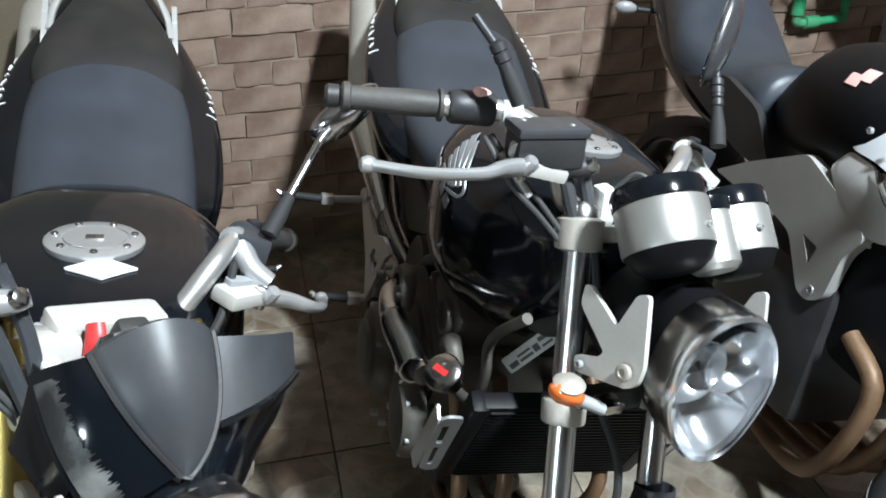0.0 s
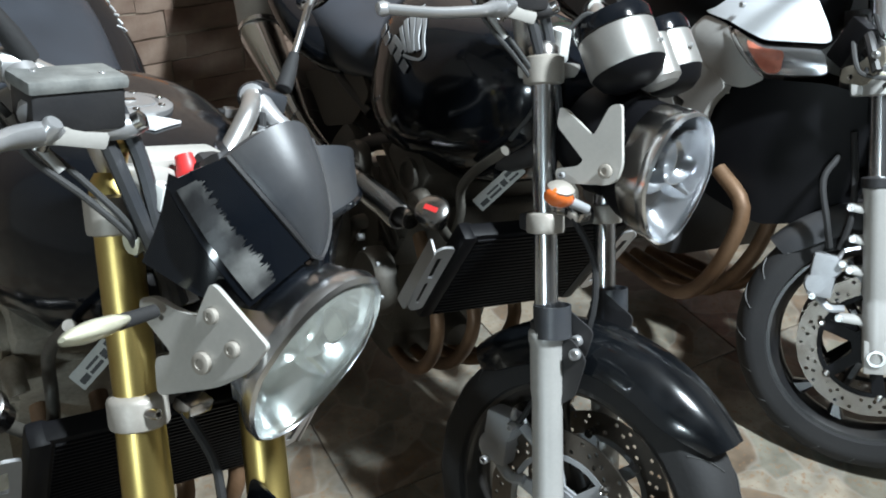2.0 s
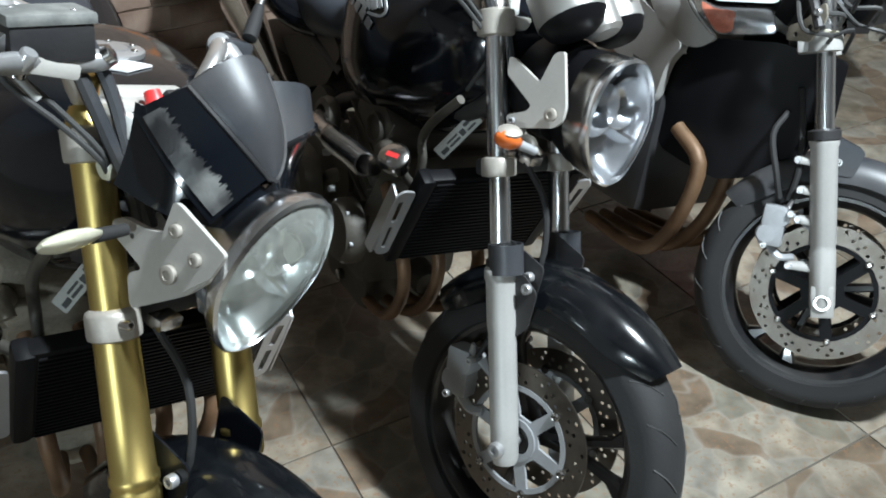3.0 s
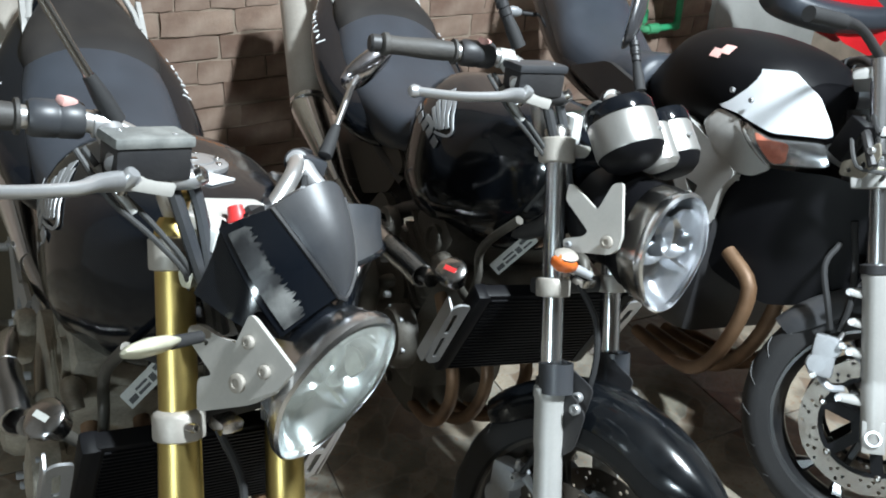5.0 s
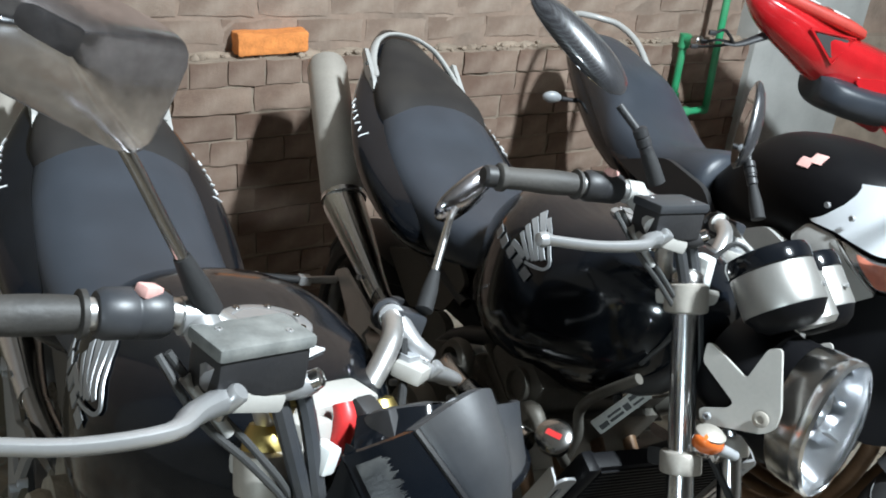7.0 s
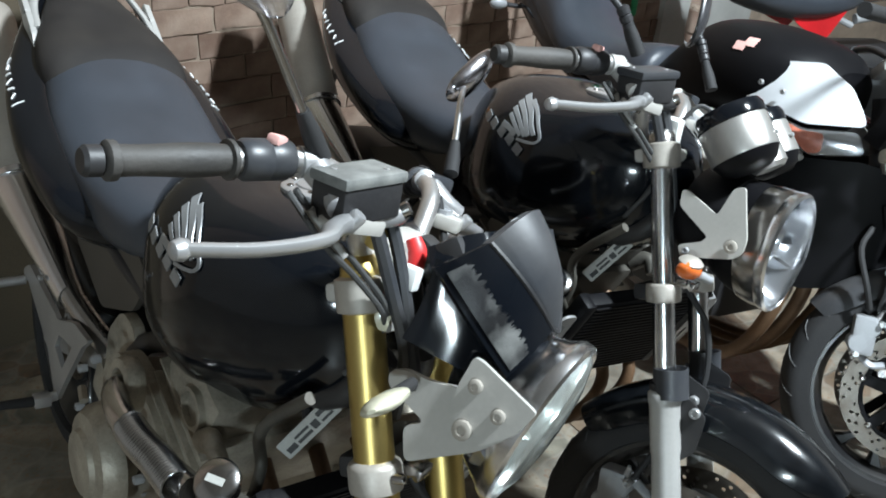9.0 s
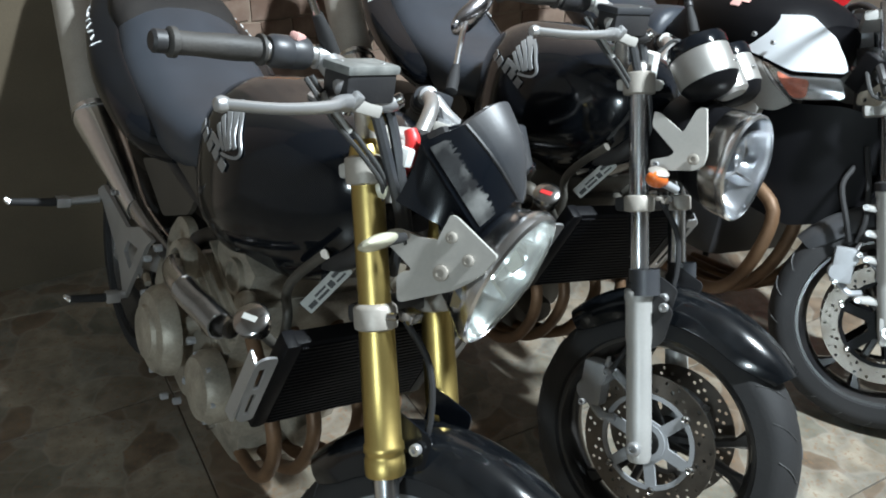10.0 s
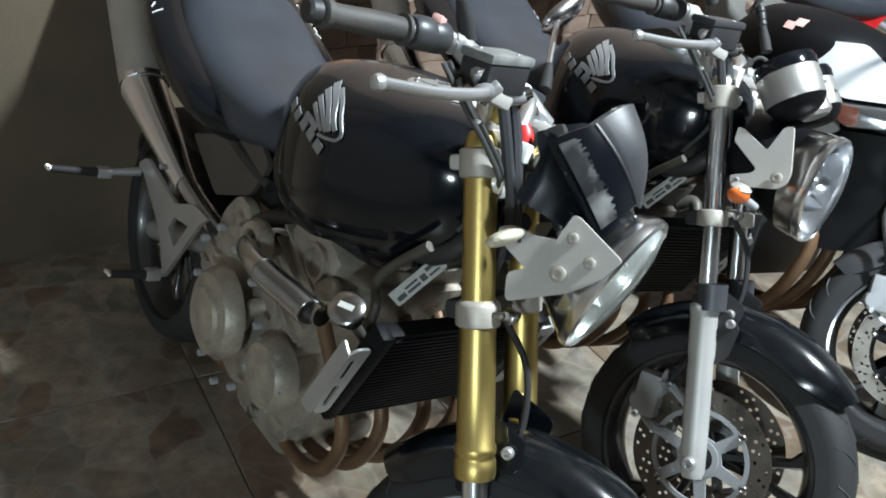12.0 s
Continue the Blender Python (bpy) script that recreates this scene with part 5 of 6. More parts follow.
    lz = (lz - lx * lz.dot(lx)).normalized()
    lab_m = Matrix.Translation((-.341, -.083, .783)) @ Matrix((lx, lz.cross(lx), lz)).transposed().to_4x4()
    lab = part("label", plate(rounded([(-.055, -.014), (.055, -.014), (.055, .014), (-.055, .014)], .003), 0.002, lab_m), LABEL, root, "pale printed plate", m=Matrix())
    for k, (x0, x1, z0, z1) in enumerate(((-.048, -.030, -.009, .0), (-.026, .002, -.008, -.003), (-.026, .002, .001, .005), (.006, .018, -.008, .004), (.022, .048, .002, .009), (.022, .044, -.008, -.004))):
        part("print_bar", plate([(x0, z0), (x1, z0), (x1, z1), (x0, z1)], 0.0006, lab_m @ Matrix.Translation((0, 0, 0.002))), INK, lab, m=Matrix())
    part("label_stay", tube([V(-.345, -.080, .775), V(-.37, -.07, .79), V(-.40, -.06, .82)], 0.008, 8), BLACK_PLASTIC, root, m=Matrix())
    # exhaust headers
    for k, y in enumerate((-.135, -.05, .05, .135)):
        part("exhaust_header", tube([V(-.52, y, .64), V(-.44, y, .56), V(-.390, y, .50), V(-.405, y * .9, .42), V(-.47, y * .8, .335), V(-.60, y * .6, .275), V(-.80, y * .45, .26)], 0.0145, 14), HEADER, root, "heat-browned exhaust header")
    part("collector", tube([V(-.78, -.01, .26), V(-.92, -.03, .27), V(-.96, -.12, .36), V(-.90, -.15, .55), V(-.82, -.12, .63)], [0.05, 0.042, 0.03, 0.028, 0.028], 14), HEADER, root)
    # rear end
    part("swingarm", tube([V(-.95, .0, .50), V(-1.05, .09, .47), V(-1.42, .10, .32)], [0.05, 0.032, 0.028], 12), ALU, root, m=Matrix())
    part("swingarm", tube([V(-.95, .0, .50), V(-1.05, -.09, .47), V(-1.42, -.10, .32)], [0.05, 0.032, 0.028], 12), ALU, root, m=Matrix())
    wheel("rear_wheel", root, (-1.42, 0, .312), 0.316, 0.175, RIM, Matrix(), 0.11, (-1,), 6)
    rm = fender_bm(0.345, 60, 160, 0.09, 0.05)
    part("rear_mudguard", rm, BLACK_PLASTIC, root, m=Matrix.Translation((-1.42, 0, .02)))
    part("number_plate_holder", tube([V(-1.60, 0, 1.02), V(-1.72, 0, .90), V(-1.80, 0, .74)], [0.05, 0.06, 0.05], 8, flat=0.25), BLACK_PLASTIC, root)
    part("tail_light", box((0.05, 0.13, 0.05), Matrix.Translation((-1.70, 0, 1.085)) @ Matrix.Rotation(radians(-20), 4, "Y"), 0.012), RED_PLASTIC, root)
    part("side_stand", tube([V(-.82, .12, .34), V(-.85, .22, .18), V(-.88, .275, .055)], [0.014, 0.012, 0.012], 10), BLACK_PLASTIC, root, m=Matrix())
    part("stand_foot", box((0.06, 0.04, 0.01), Matrix.Translation((-.88, .285, .055)), 0.003), BLACK_PLASTIC, root, m=Matrix())
    part("battery_tray", box((0.24, 0.10, 0.10), Matrix.Translation((-1.02, 0, .74)), 0.02), BLACK_PLASTIC, root)
    part("air_box", box((0.24, 0.16, 0.18), Matrix.Translation((-.92, 0, .79)), 0.03), BLACK_PLASTIC, root)
    SEATING.pop()
    root.matrix_world = pose(*O, -lean, 0, heading - 90)
    return tagged(root, label, "motorcycle", "parked motorcycles")


naked_bike("glossy black naked motorcycle with gold fork and fly screen", (-.482, .485, -.003), 17.8, 10.7, 25.7,
           pose(.0639, -.0656, .0061, -1.37, -3.18, -2.72), pose(.0607, -.073, .0046, -5.6, -2.68, 5.43), "gold")
naked_bike("glossy black naked motorcycle with chromed fork and twin clocks", (.148, .803, -.003), 12.2, 10.7, 20.5,
           pose(.0543, -.0281, -.0052, 1.26, -3.58, -6.46), pose(.0365, -.0511, -.0134, -3.53, -3.4, 2.61), "chrome")


def faired_bike(label, O, heading, lean, steer):
    """A half-faired touring motorcycle with a silver side panel, black tank and silver fork."""
    root = new("motorcycle")
    root.empty_display_size = 0.1
    m = steering(steer)
    SEATING.append(pose(.060, 0, -.020, 0, -4.03, 0))
    wheel("front_wheel", root, AXLE, 0.306, 0.120, RIM, m, 0.165, (-1, 1), 3, carrier=DEEP_BLACK)
    f = part("front_mudguard", fender_bm(0.336, 50, 158, 0.066, 0.07), GREY_PLASTIC, root, "dark grey front mudguard", m=m)
    for y in (-1, 1):
        yy = y * 0.105
        leg = part("fork_leg", lathe([(0.0215, 0.34), (0.0215, 0.86)], on_fork(0, yy), FORK_UP, 24), CHROME, root, "chromed fork stanchion", m=m)
        part("slider", lathe([(0.026, -0.03), (0.0285, -0.02), (0.029, 0.11), (0.0265, 0.118), (0.029, 0.126), (0.030, 0.350), (0.033, 0.358), (0.033, 0.366), (0.022, 0.37)], on_fork(0, yy), FORK_UP, 28), SILVER, leg, "silver fork slider", m=m)
        part("dust_seal", lathe([(0.022, 0.366), (0.036, 0.368), (0.036, 0.388), (0.022, 0.392)], on_fork(0, yy), FORK_UP, 28), BLACK_PLASTIC, leg, m=m)
        part("axle_foot", box((0.050, 0.050, 0.075), Matrix.Translation(on_fork(-0.01, yy)) @ Matrix.Rotation(-RAKE, 4, "Y"), 0.005), SILVER, leg, m=m)
        part("axle_end", lathe([(0.019, 0.0), (0.019, 0.006), (0.013, 0.006), (0.012, -0.006), (0, -0.006)], on_fork(-0.01, yy + y * 0.025), (0, y, 0), 18), DULL_CHROME, leg, m=m)
        for s, a in ((0.32, -0.055), (0.25, -0.05), (0.18, -0.055), (0.07, -0.075)):
            lug = part("lug", tube([on_fork(s, yy, -0.02), on_fork(s + 0.004, yy, a)], [0.016, 0.011], 10, False, flat=0.6), SILVER, leg, m=m)
            bolt(lug, on_fork(s + 0.004, yy + y * 0.008, a), (0, y, 0), 0.009, 0.005, m=m)
        part("clamp_ring", lathe([(0.022, 0.563), (0.036, 0.566), (0.036, 0.602), (0.022, 0.605)], on_fork(0, yy), FORK_UP, 28), SILVER, leg, m=m)
        caliper(root, (-.170, y * 0.080, .405), m, GREY_SILVER, y)
        part("brake_hose", tube([V(-.185, y * .095, .47), V(-.215, y * .10, .52), V(-.262, y * .08, .60), V(-.255, y * .05, .66)], 0.0075, 8), RUBBER, root, m=m)
        part("brake_hose", tube([V(-.165, y * .095, .475), V(-.175, y * .10, .55), V(-.205, y * .08, .63), V(-.25, y * .06, .72)], 0.0075, 8), RUBBER, root, m=m)
        bolt(f, (-.105, y * 0.073, .595), (0, y, 0), 0.010, 0.008, m=m)
        part("mount_flap", plate(rounded([(-.17, .655), (-.06, .640), (-.06, .575), (-.15, .555)], 0.012), 0.004, side_plane(y * 0.066, y > 0)), GREY_PLASTIC, f, m=m)
    part("axle", lathe([(0.011, -0.11), (0.011, 0.11)], AXLE, (0, 1, 0), 16), ALU, root, m=m)
    part("lower_yoke", box((0.08, 0.22, 0.04), Matrix.Translation(on_fork(0.585, 0, -0.02)) @ Matrix.Rotation(-RAKE, 4, "Y"), 0.010), SILVER, root, m=m)
    part("upper_yoke", box((0.08, 0.22, 0.03), Matrix.Translation(on_fork(0.83, 0, -0.02)) @ Matrix.Rotation(-RAKE, 4, "Y"), 0.010), SILVER, root, m=m)
    for y in (-1, 1):
        part("clip_on_bar", tube([on_fork(0.86, y * .10), V(-.43, y * .22, 1.11), V(-.50, y * .36, 1.08)], 0.011, 10), BLACK_PLASTIC, root, m=m)
        part("grip", tube([V(-.455, y * .27, 1.10), V(-.51, y * .38, 1.075)], 0.017, 14, False), RUBBER, root, m=m)
    # tank
    tank = stations([(-.44, 1.00, .10, .06, .10), (-.50, 1.01, .165, .095, .14), (-.60, 1.01, .200, .120, .16), (-.72, 1.00, .205, .140, .16), (-.84, .985, .180, .140, .15), (-.94, .95, .135, .105, .12), (-1.02, .92, .095, .06, .08)], 4)
    b = bmesh.new()
    skin(b, [oval(*r, 2.6, 36) for r in tank])
    tk = part("fuel_tank", b, DEEP_BLACK, root, "dull black fuel tank")
    tr = sorted(tank, key=lambda r: r[0])

    def side_y(x, z):
        zc, w, u_, d_ = [float(np.interp(x, [r[0] for r in tr], [r[i] for r in tr])) for i in (1, 2, 3, 4)]
        t = min(0.98, abs(z - zc) / (u_ if z > zc else d_))
        return w * (1 - t ** 2.6) ** (1 / 2.6)
    for x0, z0, x1, z1 in ((-.690, 1.064, -.658, 1.086), (-.666, 1.078, -.634, 1.100)):
        b = bmesh.new()
        rows = []
        for i in range(5):
            x = x0 + (x1 - x0) * i / 4
            rows.append([V(x, -side_y(x, z) - 0.003, z) for z in [z0 + (z1 - z0) * k / 4 for k in range(5)]])
        skin(b, [r + [q + V(0, 0.004, 0) for q in r[::-1]] for r in rows])
        part("tank_mark", b, PINK, tk, "pale pinkish block mark")
    # half fairing with inset turn lamp
    def shell(name, outline, y0, bulge, material, lab="", depth=0.006):
        """A side panel, bowed outwards; outline (x, z)."""
        xs, zs = [p[0] for p in outline], [p[1] for p in outline]
        cx, cz = (min(xs) + max(xs)) / 2, (min(zs) + max(zs)) / 2
        rx, rz = (max(xs) - min(xs)) / 2, (max(zs) - min(zs)) / 2
        first = None
        for y in (-1, 1):
            bm = plate(rounded(outline, 0.015), depth, side_plane(0, y > 0))
            bmesh.ops.subdivide_edges(bm, edges=[e for e in bm.edges if e.calc_length() > 0.03], cuts=3, use_grid_fill=True)
            for v in bm.verts:
                k = 1 - min(1, ((v.co.x - cx) / rx) ** 2 * 0.6 + ((v.co.z - cz) / rz) ** 2 * 0.4)
                lead = max(0, (v.co.x + 0.53) / 0.2)
                v.co.y += y * (y0 + bulge * k - 0.060 * lead ** 2 - 0.28 * max(0, v.co.z - 0.90))
            first = part(name, bm, material, root, lab, sharp=50)
        return first
    shell("fairing_panel", [(-.650, 1.045), (-.445, 1.078), (-.365, 1.035), (-.325, .985), (-.306, .950), (-.425, .928), (-.530, .948), (-.610, .950)], 0.205, 0.012, WHITE_SILVER, "pale silver half-fairing panel")
    shell("lower_fairing", [(-.614, .944), (-.535, .938), (-.480, .905), (-.400, .845), (-.440, .812), (-.480, .808), (-.600, .860), (-.640, .900)], 0.202, 0.008, SILVER, "grey lower fairing")
    shell("belly_panel", [(-.62, .852), (-.47, .832), (-.30, .862), (-.18, .85), (-.17, .70), (-.22, .55), (-.34, .50), (-.50, .53), (-.60, .64)], 0.165, 0.01, DEEP_BLACK, "black lower side panel")
    shell("lamp_reflector", [(-.520, .935), (-.425, .915), (-.315, .935), (-.287, .885), (-.400, .855)], 0.200, 0.010, REFLECTOR, "bright lamp reflector", 0.004)
    shell("amber_lens", [(-.470, .921), (-.425, .911), (-.375, .916), (-.370, .868), (-.398, .858)], 0.206, 0.010, LAMP_PINK, "reddish lamp insert", 0.004)
    shell("turn_lamp", [(-.530, .940), (-.425, .921), (-.308, .943), (-.279, .881), (-.400, .849)], 0.213, 0.012, CLEAR, "clear turn lamp set in the fairing", 0.003)
    for y in (-1, 1):
        part("fairing_vent", plate(rounded([(-.55, .80), (-.50, .812), (-.485, .785), (-.53, .77)], .006), 0.004, side_plane(y * .182, y > 0)), SILVER, root)
        bolt(root, (-.57, y * .205, 1.0), (0, y, 0), .007, .004)
        bolt(root, (-.50, y * .205, .99), (0, y, 0), .007, .004)
    # bare front: steering head, brackets, wires and connectors
    part("steering_head", tube([V(-.33, 0, 1.02), V(-.27, 0, .82)], 0.045, 16, False), BLACK_PLASTIC, root, "black steering head")
    for y in (-1, 1):
        part("front_stay", tube([V(-.30, y * .05, .99), V(-.22, y * .13, .99), V(-.16, y * .15, .93)], 0.011, 8), BLACK_PLASTIC, root)
        part("fuse_box", box((0.05, 0.035, 0.10), Matrix.Translation((-.255, y * .125, .965)) @ Matrix.Rotation(radians(20), 4, "Y"), 0.006), DEEP_BLACK, root, "black fuse box")
        part("stay_plate", plate(rounded([(-.235, .885), (-.175, .895), (-.150, .955), (-.165, .985), (-.205, .935), (-.240, .915)], .01), 0.005, side_plane(y * .150, y > 0), [circle(-.185, .925, .008), circle(-.215, .903, .006)]), ENGINE, root, "rusty stay plate")
        bolt(root, (-.170, y * .158, .962), (0, y, 0), .008, .006)
    for k, (y0, z0) in enumerate(((-.06, 1.02), (-.09, .99), (-.11, .95), (-.04, .93), (.03, 1.0), (.08, .96))):
        part("wire", tube([V(-.30, y0 * .5, z0 + .02), V(-.24, y0 - .03, z0 + .02 * math.sin(k)), V(-.19, y0 - .05, z0 - .03), V(-.15, y0 - .01, z0 - .02 + .02 * math.cos(k * 2)), V(-.18, y0 + .03, z0 - .06)], 0.005, 6), INK if k % 3 else RUBBER, root)
    for y0, z0, mt, lb in ((-.10, 1.00, WHITE_PLASTIC, "white connector"), (-.13, .945, ENGINE, "tan connector"), (-.07, .91, PALE_LENS, "pale connector")):
        part("connector", box((0.03, 0.022, 0.020), Matrix.Translation((-.185, y0, z0)) @ Matrix.Rotation(radians(30), 4, "Z"), 0.003), mt, root, lb)
    # frame plates with a triangular opening, engine and headers
    for y in (-1, 1):
        out = [(-1.02, .745), (-.90, .812), (-.712, .900), (-.60, .862), (-.478, .808), (-.517, .750), (-.530, .645), (-.570, .618), (-.608, .622), (-.690, .725), (-.80, .750), (-.92, .740)]
        fp = part("frame_plate", plate(rounded(out, 0.02), 0.028, side_plane(y * 0.180, y < 0), [rounded([(-.646, .742), (-.592, .735), (-.603, .690)], .008), circle(-.570, .645, .010)]), SILVER, root, "grey cast frame plate with a triangular opening")
        bolt(fp, (-.570, y * .200, .645), (0, y, 0), 0.012, 0.010)
        part("side_cover", plate(rounded([(-1.36, .90), (-1.02, .80), (-.86, .79), (-.98, .92), (-1.15, .96)], 0.03), 0.02, side_plane(y * 0.150, y < 0)), BLACK_PLASTIC, root)
    part("engine", box((0.42, 0.40, 0.36), Matrix.Translation((-.72, 0, .50)), 0.05), BLACK_PLASTIC, root, "dark engine")
    for k, y in enumerate((-.17, -.06, .06, .17)):
        part("exhaust_header", tube([V(-.46, y, .60), V(-.36, y, .54), V(-.37, y, .40), V(-.44, y * .9, .27), V(-.56, y * .7, .20), V(-.80, y * .5, .18)], 0.020, 14), HEADER, root, "heat-browned exhaust header")
    # seat, tail, rail
    seat = stations([(-1.02, .87, .105, .100, .10), (-1.045, .88, .135, .128, .13), (-1.12, .885, .138, .122, .12), (-1.24, .897, .132, .092, .11), (-1.40, .950, .172, .106, .10), (-1.51, 1.015, .162, .138, .09), (-1.64, 1.09, .135, .115, .08), (-1.76, 1.155, .105, .090, .07), (-1.84, 1.19, .070, .060, .05), (-1.87, 1.20, .040, .03, .03)], 4)
    b = bmesh.new()
    skin(b, [oval(*r, 2.8, 36) for r in seat])
    part("seat", b, VINYL, root, "dark grey vinyl dual seat")
    tail = stations([(-1.10, .82, .12, .05, .06), (-1.30, .87, .165, .06, .07), (-1.50, .95, .168, .07, .08), (-1.70, 1.06, .135, .07, .07), (-1.86, 1.15, .085, .05, .05), (-1.92, 1.18, .05, .03, .03)], 4)
    b = bmesh.new()
    skin(b, [oval(*r, 2.6, 32) for r in tail])
    part("tail_cowl", b, BLACK_PAINT, root, "glossy black tail cowl")
    part("grab_rail", tube([V(-1.66, -.125, 1.17), V(-1.76, -.125, 1.25), V(-1.85, -.10, 1.295), V(-1.90, -.05, 1.305), V(-1.91, 0, 1.307), V(-1.90, .05, 1.305), V(-1.85, .10, 1.295), V(-1.76, .125, 1.25), V(-1.66, .125, 1.17)], 0.011, 12), SILVER, root, "silver grab rail")
    for y in (-1, 1):
        indicator(root, None, (-1.70, y * .12, 1.02), (-1.72, y * .25, 1.02), GREY_SILVER, BLACK_PLASTIC, (0.035, 0.018, 0.024))
        part("subframe_tube", tube([V(-.95, y * .12, .80), V(-1.35, y * .13, .88), V(-1.75, y * .09, 1.05)], 0.014, 8), BLACK_PLASTIC, root)
        part("swingarm", tube([V(-.95, 0, .48), V(-1.05, y * .10, .46), V(-1.45, y * .11, .315)], [0.05, 0.03, 0.028], 10), ALU, root)
    wheel("rear_wheel", root, (-1.42, 0, .312), 0.316, 0.165, RIM, Matrix(), 0.12, (-1,), 3)
    part("silencer", tube([V(-.85, -.14, .25), V(-1.05, -.20, .30), V(-1.55, -.22, .46)], [0.03, 0.055, 0.055], 20), SILENCER, root)
    part("side_stand", tube([V(-.80, .12, .34), V(-.84, .20, .18), V(-.88, .26, .02)], [0.014, 0.012, 0.012], 10), BLACK_PLASTIC, root)
    SEATING.pop()
    root.matrix_world = pose(*O, -lean, 0, heading - 90)
    return tagged(root, label, "motorcycle", "parked motorcycles")


faired_bike("black and silver half-faired motorcycle with a dull black tank", (1.010, 1.062, -.003), 12.2, 9, 36)


def red_bike(label, m):
    """The tail half of a red sports motorcycle, its wheel and seat; x ahead from the tail's tip."""
    root = new("motorcycle")
    root.empty_display_size = 0.1
    SEATING.append(Matrix.Translation((0, 0, -.135)))
    tail = stations([(.0, 1.38, .030, .020, .03), (.06, 1.36, .075, .035, .09), (.20, 1.29, .115, .055, .13), (.34, 1.22, .140, .065, .16), (.48, 1.17, .150, .075, .15), (.60, 1.14, .145, .06, .14), (.68, 1.11, .12, .03, .12)], 4)
    b = bmesh.new()
    skin(b, [oval(*r, 2.4, 32) for r in tail])
    tc = part("tail_cowl", b, RED_PAINT, root, "glossy red tail cowl")
    pad = stations([(.05, 1.400, .045, .015, .03), (.11, 1.392, .070, .022, .03), (.26, 1.340, .095, .028, .03), (.38, 1.300, .105, .028, .03), (.44, 1.280, .090, .018, .03)], 4)
    b = bmesh.new()
    skin(b, [oval(*r, 3.0, 28) for r in pad])
    pd = part("pillion_pad", b, mat("faded_red_vinyl", (0.50, 0.06, 0.045), 0.5, bump=0.2), root, "red and white pillion pad")
    for x0, x1, y0, y1 in ((.13, .245, -.012, -.075), (.30, .365, -.08, .08)):
        b = bmesh.new()
        rr = sorted(pad, key=lambda r: r[0])
        rows = []
        for i in range(6):
            x = x0 + (x1 - x0) * i / 5
            zt = float(np.interp(x, [r[0] for r in rr], [r[1] + r[3] for r in rr]))
            rows.append([V(x, y0 + (y1 - y0) * k / 6, zt + 0.007 - 0.012 * (abs(y0 + (y1 - y0) * k / 6) / .09) ** 3) for k in range(7)])
        skin(b, [r + [q - V(0, 0, 0.004) for q in r[::-1]] for r in rows])
        part("white_stripe", b, WHITE_PLASTIC, pd)
    seat = stations([(.30, 1.08, .09, .05, .06), (.36, 1.06, .16, .06, .08), (.52, 1.03, .185, .055, .09), (.70, 1.02, .175, .05, .08), (.86, 1.05, .12, .05, .07), (.92, 1.07, .05, .03, .04)], 4)
    b = bmesh.new()
    skin(b, [oval(r[0], r[1], r[2], r[3], r[4], 2.6, 32, -0.02) for r in seat])
    part("seat", b, VINYL, root, "black vinyl seat")
    for y in (-1, 1):
        part("side_window", plate(rounded([(.22, 1.275), (.36, 1.255), (.30, 1.185)], .012), 0.01, side_plane(y * .122, y < 0)), INK, tc, "dark triangular inlet")
        part("inlet_rim", tube([V(.205, y * .124, 1.285), V(.375, y * .134, 1.262), V(.305, y * .136, 1.168), V(.205, y * .124, 1.285)], 0.006, 8, False), RED_PAINT, tc)
        part("side_panel", plate(rounded([(.40, 1.12), (.64, 1.12), (.80, 1.00), (.72, .86), (.58, .92)], .03), 0.01, side_plane(y * .14, y < 0)), RED_PAINT, root)
        part("subframe_tube", tube([V(.10, y * .06, 1.30), V(.45, y * .10, 1.08), V(.85, y * .12, .92)], 0.013, 8), GREY_SILVER, root)
        part("frame_tube", tube([V(.85, y * .13, .95), V(1.10, y * .14, 1.0), V(1.35, y * .06, 1.05)], 0.022, 10), GREY_SILVER, root)
    tank = stations([(.84, 1.10, .09, .06, .08), (.92, 1.13, .16, .10, .12), (1.08, 1.16, .19, .13, .14), (1.24, 1.15, .17, .12, .14), (1.34, 1.11, .10, .07, .10)], 4)
    b = bmesh.new()
    skin(b, [oval(*r, 2.6, 32) for r in tank])
    part("fuel_tank", b, RED_PAINT, root, "glossy red fuel tank")
    part("engine", box((0.4, 0.36, 0.4), Matrix.Translation((1.02, 0, .62)), 0.05), BLACK_PLASTIC, root)
    wheel("rear_wheel", root, (.42, 0, .315), 0.315, 0.18, RIM, Matrix(), 0.11, (-1,), 3)
    wheel("front_wheel", root, (1.80, 0, .30), 0.302, 0.12, RIM, Matrix(), 0.148, (-1,), 3)
    for y in (-1, 1):
        part("swingarm", tube([V(.42, y * .12, .315), V(.70, y * .10, .42), V(.88, y * .06, .50)], [0.026, 0.03, 0.045], 10), ALU, root)
        part("fork_leg", tube([V(1.80, y * .10, .30), V(1.62, y * .10, .70), V(1.46, y * .10, 1.05)], 0.026, 12), SILVER, root)
    part("plate_bracket", tube([V(.10, 0, 1.24), V(.0, 0, 1.20), V(-.06, 0, 1.20)], [0.020, 0.012, 0.008], 8, flat=0.5), BLACK_PLASTIC, root, "thin black plate bracket")
    for y, a in ((-.04, .05), (.05, -.02), (.0, .01)):
        part("stalk", tube([V(-.02, 0, 1.20), V(-.08, y, 1.20 + a), V(-.13, y * 1.8, 1.19 + a)], 0.006, 6), BLACK_PLASTIC, root)
        part("stalk_end", box((0.03, 0.02, 0.018), Matrix.Translation((-.14, y * 1.8, 1.19 + a)), 0.005), BLACK_PLASTIC, root)
